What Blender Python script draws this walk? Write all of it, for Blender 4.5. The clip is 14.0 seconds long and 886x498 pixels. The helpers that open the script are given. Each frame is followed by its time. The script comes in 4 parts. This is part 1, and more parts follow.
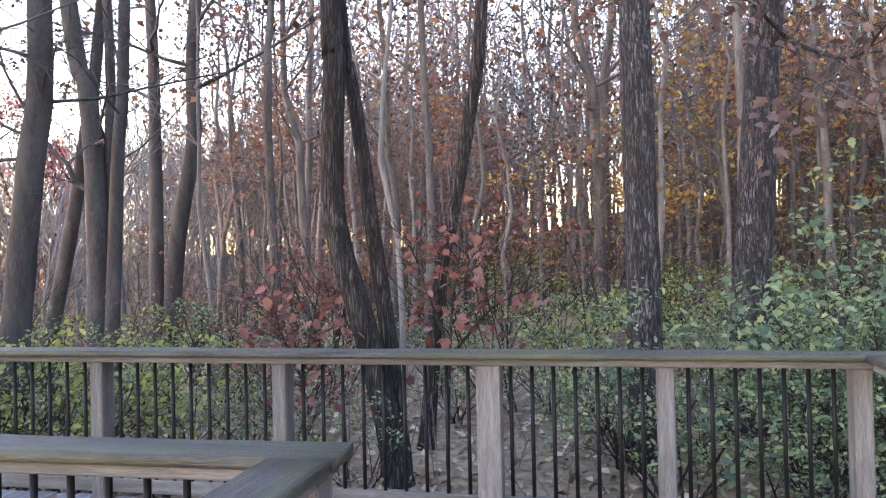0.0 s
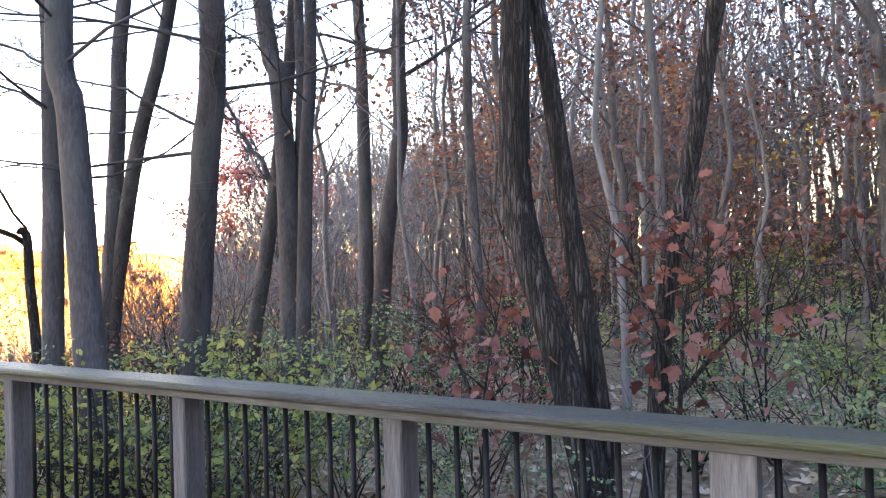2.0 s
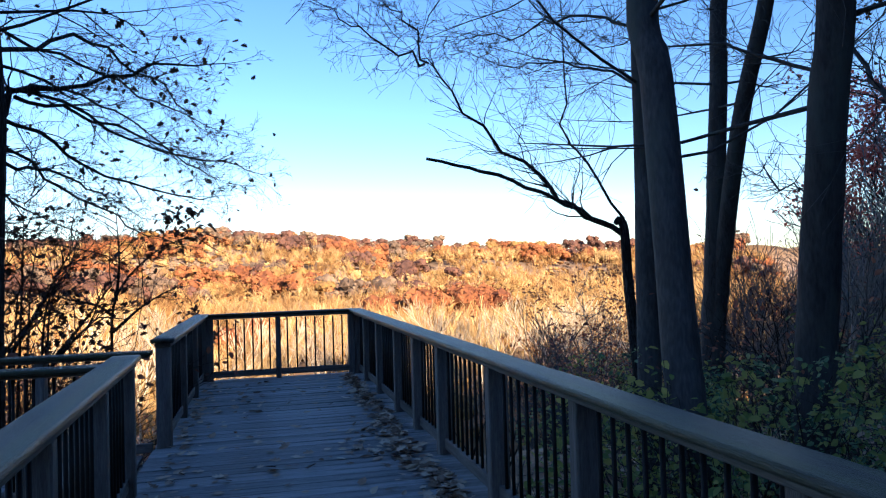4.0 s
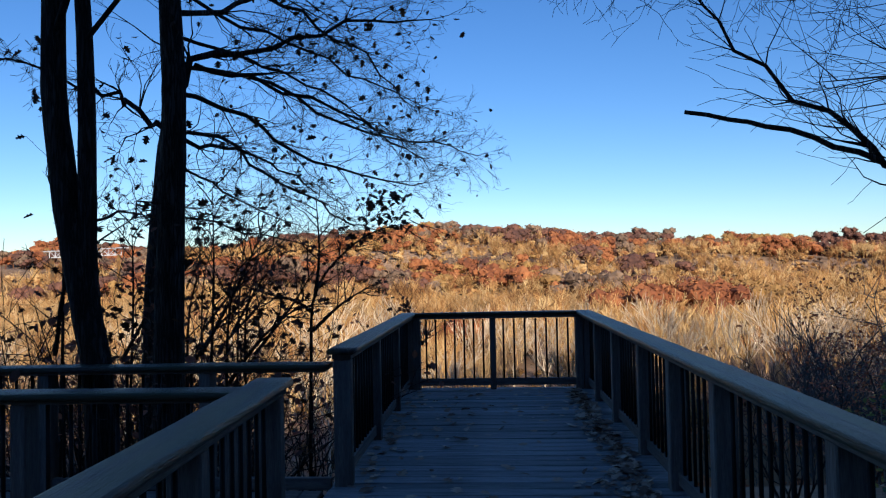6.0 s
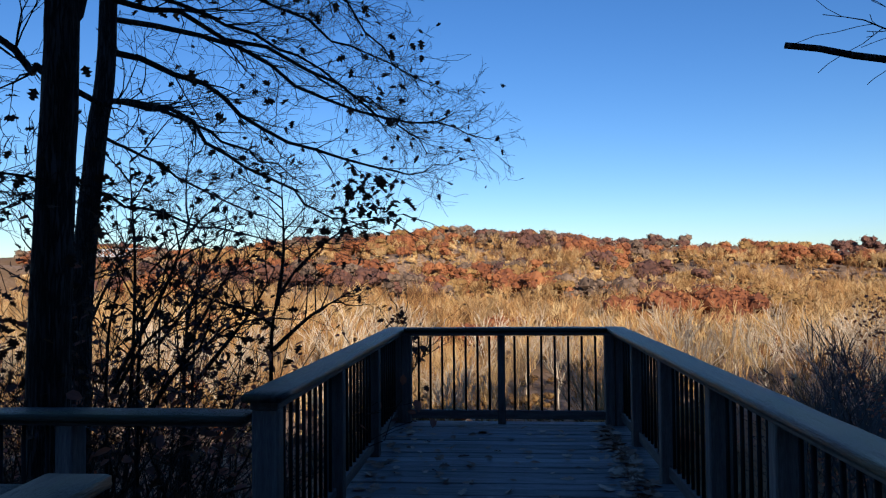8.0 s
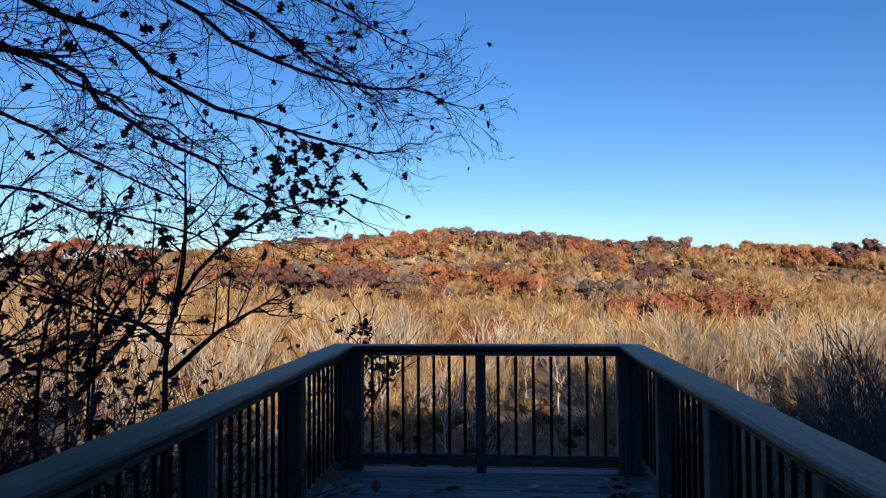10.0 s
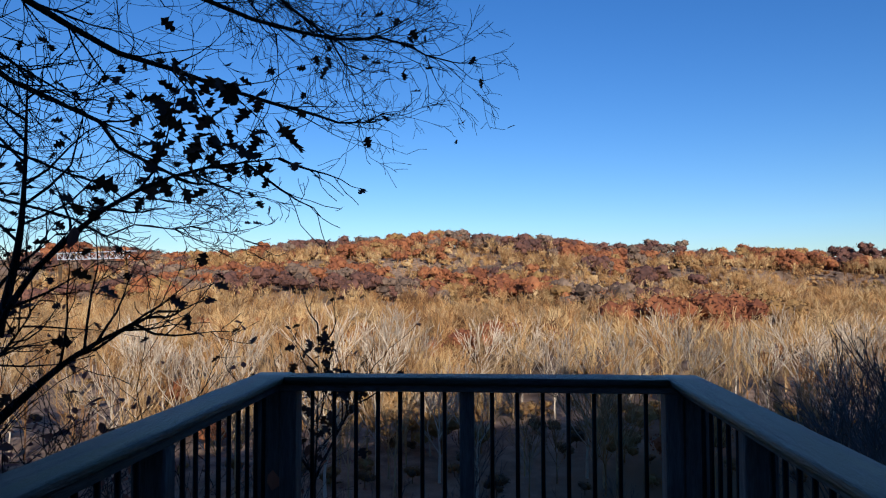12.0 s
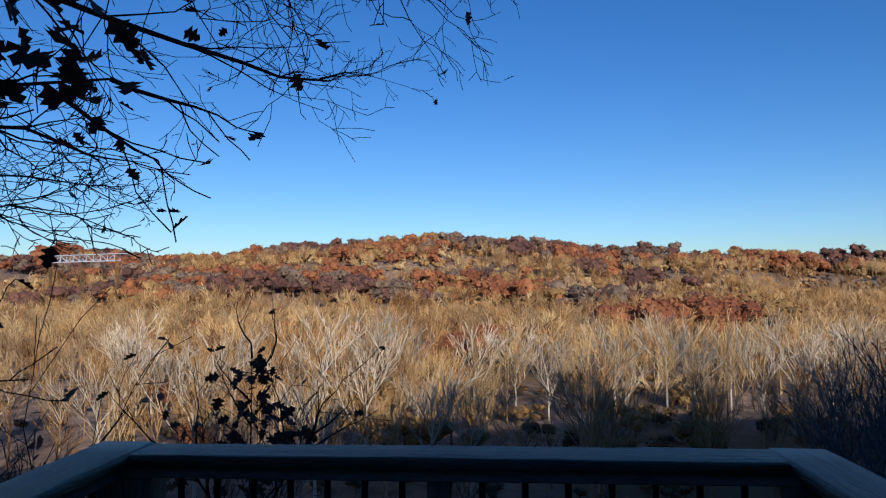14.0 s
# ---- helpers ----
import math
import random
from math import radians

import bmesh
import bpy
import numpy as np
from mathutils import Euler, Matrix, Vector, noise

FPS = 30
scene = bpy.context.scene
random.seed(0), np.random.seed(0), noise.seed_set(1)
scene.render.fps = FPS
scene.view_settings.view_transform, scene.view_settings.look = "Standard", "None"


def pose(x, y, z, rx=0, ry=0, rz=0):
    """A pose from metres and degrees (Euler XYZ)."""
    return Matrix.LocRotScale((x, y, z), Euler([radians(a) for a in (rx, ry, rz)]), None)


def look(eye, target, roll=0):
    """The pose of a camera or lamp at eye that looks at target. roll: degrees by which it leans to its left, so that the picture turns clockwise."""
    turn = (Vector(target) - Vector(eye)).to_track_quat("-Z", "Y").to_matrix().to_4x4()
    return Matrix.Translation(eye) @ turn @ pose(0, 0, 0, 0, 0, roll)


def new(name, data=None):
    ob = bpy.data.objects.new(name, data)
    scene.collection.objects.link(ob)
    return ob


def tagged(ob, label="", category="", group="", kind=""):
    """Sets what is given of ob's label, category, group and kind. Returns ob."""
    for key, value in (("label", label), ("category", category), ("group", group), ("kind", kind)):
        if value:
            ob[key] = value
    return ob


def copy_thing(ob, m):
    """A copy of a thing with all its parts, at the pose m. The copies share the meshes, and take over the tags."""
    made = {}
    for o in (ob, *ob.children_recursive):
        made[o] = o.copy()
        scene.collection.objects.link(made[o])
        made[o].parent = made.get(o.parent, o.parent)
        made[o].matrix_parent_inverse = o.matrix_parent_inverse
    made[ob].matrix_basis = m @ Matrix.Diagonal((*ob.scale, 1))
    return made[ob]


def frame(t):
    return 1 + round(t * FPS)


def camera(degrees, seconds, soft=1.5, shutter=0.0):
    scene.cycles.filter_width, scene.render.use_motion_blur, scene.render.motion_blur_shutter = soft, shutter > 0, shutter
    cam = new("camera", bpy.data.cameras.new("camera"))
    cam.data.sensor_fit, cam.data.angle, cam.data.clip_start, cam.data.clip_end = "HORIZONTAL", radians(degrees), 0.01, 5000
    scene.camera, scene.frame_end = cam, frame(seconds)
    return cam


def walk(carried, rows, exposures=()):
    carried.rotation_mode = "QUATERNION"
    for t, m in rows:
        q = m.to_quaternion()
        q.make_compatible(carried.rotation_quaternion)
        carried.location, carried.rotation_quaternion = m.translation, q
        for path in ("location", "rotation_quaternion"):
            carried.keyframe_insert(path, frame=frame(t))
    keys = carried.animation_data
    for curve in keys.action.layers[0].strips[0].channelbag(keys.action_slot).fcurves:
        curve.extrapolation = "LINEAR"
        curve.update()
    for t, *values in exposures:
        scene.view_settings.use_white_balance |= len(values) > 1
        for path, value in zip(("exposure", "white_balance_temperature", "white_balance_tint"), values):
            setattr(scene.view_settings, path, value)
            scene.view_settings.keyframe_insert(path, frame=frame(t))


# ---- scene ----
cam = camera(62.2, 14.0, 1.15)
# seconds, eye, target, roll
PATH = [
    (0, (-0.01, 0.133, 1.469), (-0.446, 2.085, 1.489), -1.3),
    (0.5, (-0.023, 0.581, 1.49), (-0.513, 2.52, 1.505), -1.3),
    (1, (-0.013, 0.996, 1.498), (-0.615, 2.903, 1.512), -1.5),
    (1.5, (-0.114, 1.424, 1.479), (-0.915, 3.256, 1.5), -1.7),
    (1.6, (-0.131, 1.505, 1.48), (-0.972, 3.319, 1.502), -1.6),
    (2, (-0.254, 1.807, 1.464), (-1.286, 3.52, 1.495), -1.7),
    (2.5, (-0.5, 2.095, 1.448), (-1.839, 3.58, 1.486), -1.7),
    (3, (-0.723, 2.39, 1.463), (-2.349, 3.554, 1.509), -1.8),
    (3.5, (-1.064, 2.612, 1.455), (-2.903, 3.395, 1.502), -1.9),
    (4, (-1.434, 2.766, 1.464), (-3.376, 3.239, 1.522), -1.7),
    (4.1, (-1.508, 2.795, 1.472), (-3.463, 3.216, 1.525), -2.1),
    (4.2, (-1.587, 2.816, 1.479), (-3.55, 3.198, 1.537), -1.7),
    (6.3, (-3.497, 2.968, 1.475), (-5.49, 2.807, 1.532), -1),
    (6.5, (-3.687, 2.985, 1.487), (-5.679, 2.822, 1.548), -0.6),
    (7, (-4.129, 2.959, 1.481), (-6.121, 2.795, 1.541), -0.7),
    (7.5, (-4.566, 2.982, 1.476), (-6.558, 2.814, 1.542), -0.6),
    (8, (-4.988, 2.986, 1.475), (-6.98, 2.817, 1.543), -0.5),
    (8.2, (-5.171, 3.003, 1.493), (-7.163, 2.831, 1.564), -0.5),
    (10.3, (-7.037, 3.133, 1.46), (-9.029, 2.964, 1.534), -0.3),
    (10.5, (-7.223, 3.114, 1.471), (-9.215, 2.947, 1.549), -0.3),
    (11, (-7.642, 3.13, 1.468), (-9.634, 2.968, 1.546), -0.3),
    (11.5, (-8.033, 3.087, 1.457), (-10.025, 2.925, 1.537), -0.2),
    (12, (-8.441, 3.12, 1.451), (-10.433, 2.961, 1.531), -0.2),
    (12.5, (-8.849, 3.112, 1.448), (-10.841, 2.958, 1.528), -0.3),
    (13, (-9.26, 3.116, 1.449), (-11.252, 2.966, 1.531), -0.4),
    (13.5, (-9.646, 3.123, 1.469), (-11.639, 2.978, 1.555), -0.4),
    (14, (-10.014, 3.11, 1.47), (-12.007, 2.969, 1.556), -0.3),
]
# seconds, stops, white balance: the picture darkens and cools as the view turns from the wood to the open valley
EXPOSURES = [(0.0, 5.24, 12300, 35), (1.0, 5.24, 12300, 35), (2.0, 4.95, 11000, 33), (2.5, 4.43, 9200, 28), (3.0, 3.45, 7300, 22), (3.5, 2.63, 6200, 17), (4.2, 1.82, 5600, 13),
             (6.3, 0.85, 5150, 11), (8.2, 0.76, 5050, 11), (11.0, 0.65, 4800, 11), (14.0, 0.34, 4600, 10)]
walk(cam, [(t, look(eye, target, roll)) for t, eye, target, roll in PATH], EXPOSURES)

# ---- light: a low sun behind an added wooded ridge, clear sky ----
SUN_ELEVATION = 22.0
SUN_SIDE = Vector((0.96, 0.28, 0)).normalized()
world = bpy.data.worlds.new("sky")
scene.world = world
world.use_nodes = True
wn = world.node_tree.nodes
sky = wn.new("ShaderNodeTexSky")
sky.sky_type = "NISHITA"
sky.sun_disc = False
sky.sun_elevation = radians(SUN_ELEVATION)
sky.sun_rotation = math.atan2(SUN_SIDE.x, SUN_SIDE.y)
sky.altitude = 0
sky.air_density, sky.dust_density, sky.ozone_density = 1.0, 0.0, 2.1
vivid = wn.new("ShaderNodeHueSaturation")
vivid.inputs["Saturation"].default_value = 1.2
vivid.inputs["Hue"].default_value = 0.5065
world.node_tree.links.new(sky.outputs[0], vivid.inputs["Color"])
world.node_tree.links.new(vivid.outputs[0], wn["Background"].inputs[0])
wn["Background"].inputs[1].default_value = 0.06
sun_data = bpy.data.lights.new("sun", "SUN")
sun_data.energy, sun_data.angle, sun_data.color = 4.5, radians(0.6), (1.0, 0.78, 0.51)
sun = new("sun", sun_data)
sun_way = SUN_SIDE * math.cos(radians(SUN_ELEVATION)) + Vector((0, 0, math.sin(radians(SUN_ELEVATION))))
sun.matrix_world = look(sun_way * 100, (0, 0, 0))

# ---- materials ----
def material(name, stops, scale=4.0, stretch=(1, 1, 1), rough=0.8, bump=0.3, fine=40.0, island=0.0, objrand=0.0,
             translucent=0.0, spots=None, spot_scale=3.0, span=None, metal=0.0, space="Object", bump_distance=0.02, spot_range=(0.55, 0.7), plates=None):
    """Two-scale noise colour between stops, with optional variation per piece, patches and relief."""
    m = bpy.data.materials.new(name)
    m.use_nodes = True
    nt = m.node_tree
    n, l = nt.nodes, nt.links
    bsdf = n["Principled BSDF"]
    tc = n.new("ShaderNodeTexCoord")
    mp = n.new("ShaderNodeMapping")
    mp.inputs["Scale"].default_value = stretch
    if space == "World":
        geo_w = n.new("ShaderNodeNewGeometry")
        l.new(geo_w.outputs["Position"], mp.inputs[0])
    else:
        l.new(tc.outputs[space], mp.inputs[0])
    big = n.new("ShaderNodeTexNoise")
    big.inputs["Scale"].default_value, big.inputs["Detail"].default_value = scale, 4
    small = n.new("ShaderNodeTexNoise")
    small.inputs["Scale"].default_value, small.inputs["Detail"].default_value = fine, 5
    l.new(mp.outputs[0], big.inputs[0]), l.new(mp.outputs[0], small.inputs[0])
    mix = n.new("ShaderNodeMath")
    mix.operation = "MULTIPLY_ADD"
    mix.inputs[1].default_value = 0.45
    l.new(small.outputs[0], mix.inputs[0])
    half = n.new("ShaderNodeMath")
    half.operation = "MULTIPLY"
    half.inputs[1].default_value = 0.55
    l.new(big.outputs[0], half.inputs[0]), l.new(half.outputs[0], mix.inputs[2])
    value = mix.outputs[0]
    for amount, kind in ((island, "island"), (objrand, "object")):
        if amount:
            src = n.new("ShaderNodeNewGeometry" if kind == "island" else "ShaderNodeObjectInfo")
            add = n.new("ShaderNodeMath")
            add.operation = "MULTIPLY_ADD"
            add.inputs[1].default_value = amount
            l.new(src.outputs["Random Per Island" if kind == "island" else "Random"], add.inputs[0])
            off = n.new("ShaderNodeMath")
            off.operation = "SUBTRACT"
            off.inputs[1].default_value = amount / 2
            l.new(value, off.inputs[0]), l.new(off.outputs[0], add.inputs[2])
            value = add.outputs[0]
    ramp = n.new("ShaderNodeValToRGB")
    lo, hi = (0.38, 0.62) if not (island or objrand) else (0.28, 0.72)
    lo, hi = span or (lo, hi)
    while len(ramp.color_ramp.elements) < len(stops):
        ramp.color_ramp.elements.new(0.5)
    for k, c in enumerate(stops):
        ramp.color_ramp.elements[k].position = lo + (hi - lo) * k / (len(stops) - 1)
        ramp.color_ramp.elements[k].color = (*c, 1)
    l.new(value, ramp.inputs[0])
    colour = ramp.outputs[0]
    if spots:
        sp = n.new("ShaderNodeTexNoise")
        sp.inputs["Scale"].default_value, sp.inputs["Detail"].default_value = spot_scale, 6
        l.new(mp.outputs[0], sp.inputs[0])
        sr = n.new("ShaderNodeMapRange")
        sr.inputs[1].default_value, sr.inputs[2].default_value = spot_range
        l.new(sp.outputs[0], sr.inputs[0])
        mx = n.new("ShaderNodeMixRGB")
        mx.inputs[2].default_value = (*spots, 1)
        l.new(sr.outputs[0], mx.inputs[0]), l.new(colour, mx.inputs[1])
        colour = mx.outputs[0]
    relief = mix.outputs[0]
    if plates:
        warp = n.new("ShaderNodeMixRGB")
        warp.inputs[0].default_value = 0.12
        l.new(mp.outputs[0], warp.inputs[1]), l.new(small.outputs["Color"], warp.inputs[2])
        vo = n.new("ShaderNodeTexVoronoi")
        vo.feature = "DISTANCE_TO_EDGE"
        vo.inputs["Scale"].default_value = plates
        l.new(warp.outputs[0], vo.inputs["Vector"])
        furrow = n.new("ShaderNodeMapRange")
        furrow.inputs[1].default_value, furrow.inputs[2].default_value = 0.0, 0.22
        l.new(vo.outputs["Distance"], furrow.inputs[0])
        deep = n.new("ShaderNodeMixRGB")
        deep.inputs[1].default_value = (*(0.7 * c for c in stops[0]), 1)
        l.new(furrow.outputs[0], deep.inputs[0]), l.new(colour, deep.inputs[2])
        colour = deep.outputs[0]
        both = n.new("ShaderNodeMath")
        both.operation = "MULTIPLY_ADD"
        both.inputs[1].default_value = 0.35
        l.new(mix.outputs[0], both.inputs[0]), l.new(furrow.outputs[0], both.inputs[2])
        relief = both.outputs[0]
    l.new(colour, bsdf.inputs["Base Color"])
    bsdf.inputs["Roughness"].default_value, bsdf.inputs["Metallic"].default_value = rough, metal
    bsdf.inputs["Specular IOR Level"].default_value = 0.25
    if bump:
        b = n.new("ShaderNodeBump")
        b.inputs["Strength"].default_value, b.inputs["Distance"].default_value = bump, bump_distance
        l.new(relief, b.inputs["Height"]), l.new(b.outputs[0], bsdf.inputs["Normal"])
    if translucent:
        tr = n.new("ShaderNodeBsdfTranslucent")
        l.new(colour, tr.inputs[0])
        ms = n.new("ShaderNodeMixShader")
        ms.inputs[0].default_value = translucent
        l.new(bsdf.outputs[0], ms.inputs[1]), l.new(tr.outputs[0], ms.inputs[2])
        l.new(ms.outputs[0], n["Material Output"].inputs[0])
    return m


WOOD_CAP = material("weathered_cap", [(0.0218, 0.0198, 0.0174), (0.0426, 0.0392, 0.0339), (0.0727, 0.0667, 0.0581)], 3, (1, 14, 6), 0.42, 0.7, 22, spots=(0.066, 0.069, 0.033), spot_scale=0.7, spot_range=(0.44, 0.62))
WOOD_POST = material("weathered_post", [(0.0765, 0.0675, 0.0603), (0.149, 0.132, 0.12), (0.243, 0.221, 0.2)], 3, (10, 10, 1), 0.8, 0.5, 18, objrand=0.14, spots=(0.075, 0.07, 0.058), spot_scale=0.5, spot_range=(0.5, 0.72))
WOOD_RAIL = material("weathered_rail", [(0.0765, 0.0675, 0.0603), (0.149, 0.132, 0.12), (0.243, 0.221, 0.2)], 3, (1, 10, 10), 0.8, 0.5, 18, objrand=0.14, spots=(0.075, 0.07, 0.058), spot_scale=0.5, spot_range=(0.5, 0.72))
WOOD_DECK = material("deck_boards", [(0.15, 0.14, 0.138), (0.24, 0.23, 0.225), (0.34, 0.33, 0.325)], 2.5, (12, 1, 6), 0.75, 0.5, 20, objrand=0.3, spots=(0.09, 0.08, 0.07), spot_scale=1.3)
METAL = material("black_metal", [(0.004, 0.004, 0.0045), (0.010, 0.0095, 0.009)], 6, rough=0.6, bump=0.1, fine=120)
STEEL = material("pale_steel", [(0.45, 0.47, 0.5), (0.6, 0.62, 0.65)], 0.5, rough=0.5, bump=0)
BARK = material("grey_brown_bark", [(0.022, 0.019, 0.017), (0.055, 0.047, 0.042), (0.105, 0.092, 0.084)], 6, (2.4, 2.4, 0.24), 0.9, 0.9, 20, objrand=0.12, span=(0.36, 0.62), space="Object", bump_distance=0.04, plates=17.0)
BARK_PLATE = material("plated_bark", [(0.04, 0.038, 0.039), (0.085, 0.08, 0.083), (0.15, 0.142, 0.148)], 8, (2.0, 2.0, 0.36), 0.9, 0.9, 26, space="Object", bump_distance=0.05, plates=19.0)
# same recipe as BARK_SMOOTH at about half the brightness
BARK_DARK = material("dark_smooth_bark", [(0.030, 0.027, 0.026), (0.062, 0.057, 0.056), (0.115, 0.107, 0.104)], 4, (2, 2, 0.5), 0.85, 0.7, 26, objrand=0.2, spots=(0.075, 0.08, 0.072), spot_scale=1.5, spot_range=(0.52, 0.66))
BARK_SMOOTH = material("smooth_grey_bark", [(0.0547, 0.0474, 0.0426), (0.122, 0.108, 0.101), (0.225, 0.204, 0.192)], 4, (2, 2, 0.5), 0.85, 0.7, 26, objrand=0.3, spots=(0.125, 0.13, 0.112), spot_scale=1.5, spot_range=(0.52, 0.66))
THICKET = material("brown_thicket", [(0.045, 0.032, 0.02), (0.11, 0.07, 0.035), (0.20, 0.10, 0.03), (0.26, 0.17, 0.06)], 0.05, rough=0.9, bump=0, fine=0.3, island=0.15, span=(0.38, 0.62), space="World")
BARK_PALE = material("pale_bark", [(0.30, 0.215, 0.135), (0.46, 0.355, 0.235), (0.60, 0.49, 0.35)], 0.6, rough=0.85, bump=0, fine=3, island=0.5, objrand=0.2)
TAN_WOODS = material("bare_woods", [(0.12, 0.055, 0.02), (0.26, 0.125, 0.038), (0.38, 0.21, 0.07), (0.49, 0.305, 0.115), (0.59, 0.41, 0.185)], 0.03, rough=0.9, bump=0, fine=0.12, island=0.12, span=(0.38, 0.62), space="World")
def woods_paint(name, *stops):
    return material(name, stops, 0.05, rough=0.9, bump=0, fine=0.35, island=0.25, span=(0.32, 0.68), space="World")


RUST_WOODS = woods_paint("rust_woods", (0.14, 0.048, 0.022), (0.25, 0.088, 0.032), (0.35, 0.14, 0.048))
MAROON_WOODS = woods_paint("maroon_woods", (0.07, 0.036, 0.028), (0.125, 0.06, 0.042), (0.19, 0.085, 0.052))
GOLD_WOODS = woods_paint("gold_woods", (0.20, 0.11, 0.04), (0.29, 0.165, 0.05), (0.37, 0.225, 0.075))
BROWN_WOODS = woods_paint("brown_woods", (0.09, 0.06, 0.042), (0.17, 0.11, 0.07), (0.27, 0.18, 0.11))
GREY_WOODS = woods_paint("grey_gold_woods", (0.19, 0.115, 0.052), (0.36, 0.23, 0.10), (0.51, 0.355, 0.175))
LEAF_GREEN = material("green_leaves", [(0.06, 0.115, 0.072), (0.11, 0.19, 0.108), (0.19, 0.28, 0.15), (0.33, 0.37, 0.16)], 0.8, rough=0.55, bump=0, fine=8, island=0.5, translucent=0.48)
LEAF_YELLOW = material("yellow_green_leaves", [(0.13, 0.185, 0.06), (0.26, 0.30, 0.09), (0.40, 0.38, 0.11)], 0.8, rough=0.6, bump=0, fine=8, island=0.5, translucent=0.48)
LEAF_RED = material("dull_red_leaves", [(0.107, 0.0348, 0.0282), (0.207, 0.0704, 0.0546), (0.306, 0.132, 0.107), (0.298, 0.104, 0.0704)], 1.2, rough=0.6, bump=0, fine=9, island=0.55, translucent=0.3)
LEAF_RUST = material("rust_leaves", [(0.11, 0.062, 0.05), (0.22, 0.105, 0.075), (0.36, 0.155, 0.095)], 0.3, rough=0.65, bump=0, fine=6, island=0.55, objrand=0.35, translucent=0.35)
LEAF_ORANGE = material("orange_leaves", [(0.22, 0.0935, 0.055), (0.396, 0.154, 0.0715), (0.55, 0.231, 0.088)], 0.3, rough=0.65, bump=0, fine=6, island=0.55, objrand=0.35, translucent=0.4)
LEAF_GOLD = material("golden_leaves", [(0.288, 0.12, 0.036), (0.48, 0.24, 0.06), (0.624, 0.384, 0.096)], 0.3, rough=0.65, bump=0, fine=6, island=0.5, translucent=0.4)
LEAF_BROWN = material("brown_oak_leaves", [(0.035, 0.022, 0.016), (0.07, 0.042, 0.026), (0.13, 0.07, 0.035)], 1.0, rough=0.65, bump=0, fine=9, island=0.5, translucent=0.2)
LEAF_SCARLET = material("scarlet_leaves", [(0.38, 0.075, 0.06), (0.54, 0.13, 0.10), (0.58, 0.22, 0.16)], 0.6, rough=0.6, bump=0, fine=6, island=0.5, translucent=0.48)
LEAF_FALLEN = material("fallen_leaves", [(0.16, 0.10, 0.065), (0.33, 0.22, 0.15), (0.52, 0.40, 0.29)], 1.5, rough=0.75, bump=0, fine=12, island=0.6)
LEAF_FADED = material("faded_leaves", [(0.08, 0.046, 0.04), (0.14, 0.085, 0.072), (0.22, 0.15, 0.13)], 1.2, rough=0.6, bump=0, fine=9, island=0.5, translucent=0.48)
GROUND = material("leaf_litter_ground", [(0.131, 0.0838, 0.055), (0.256, 0.169, 0.107), (0.413, 0.285, 0.188)], 0.35, rough=0.95, bump=0.8, fine=9.0, spots=(0.17, 0.10, 0.045), spot_scale=0.012, space="World", bump_distance=0.08, spot_range=(0.42, 0.6))

# ---- mesh helpers ----
def finish(name, verts, faces, mat, parent=None, label="", smooth=False):
    me = bpy.data.meshes.new(name)
    me.from_pydata(verts, [], faces)
    me.materials.append(mat)
    if smooth:
        me.polygons.foreach_set("use_smooth", [True] * len(me.polygons))
    me.update()
    ob = new(name, me)
    if parent:
        ob.parent = parent
    if label:
        ob["label"] = label
    return ob


def part(name, bm, mat, parent=None, label="", smooth=False):
    me = bpy.data.meshes.new(name)
    bm.to_mesh(me)
    bm.free()
    me.materials.append(mat)
    if smooth:
        me.polygons.foreach_set("use_smooth", [True] * len(me.polygons))
    ob = new(name, me)
    if parent:
        ob.parent = parent
    if label:
        ob["label"] = label
    return ob


def share(ob, m):
    o = bpy.data.objects.new(ob.name, ob.data)
    scene.collection.objects.link(o)
    o.parent = ob.parent
    o.matrix_basis = m
    return o


def box(sx, sy, sz, bevel=0.004, segments=1):
    bm = bmesh.new()
    bmesh.ops.create_cube(bm, size=1.0)
    bmesh.ops.scale(bm, vec=(sx, sy, sz), verts=bm.verts)
    if bevel:
        bmesh.ops.bevel(bm, geom=bm.edges[:], offset=bevel, segments=segments, affect="EDGES", profile=0.5)
    return bm


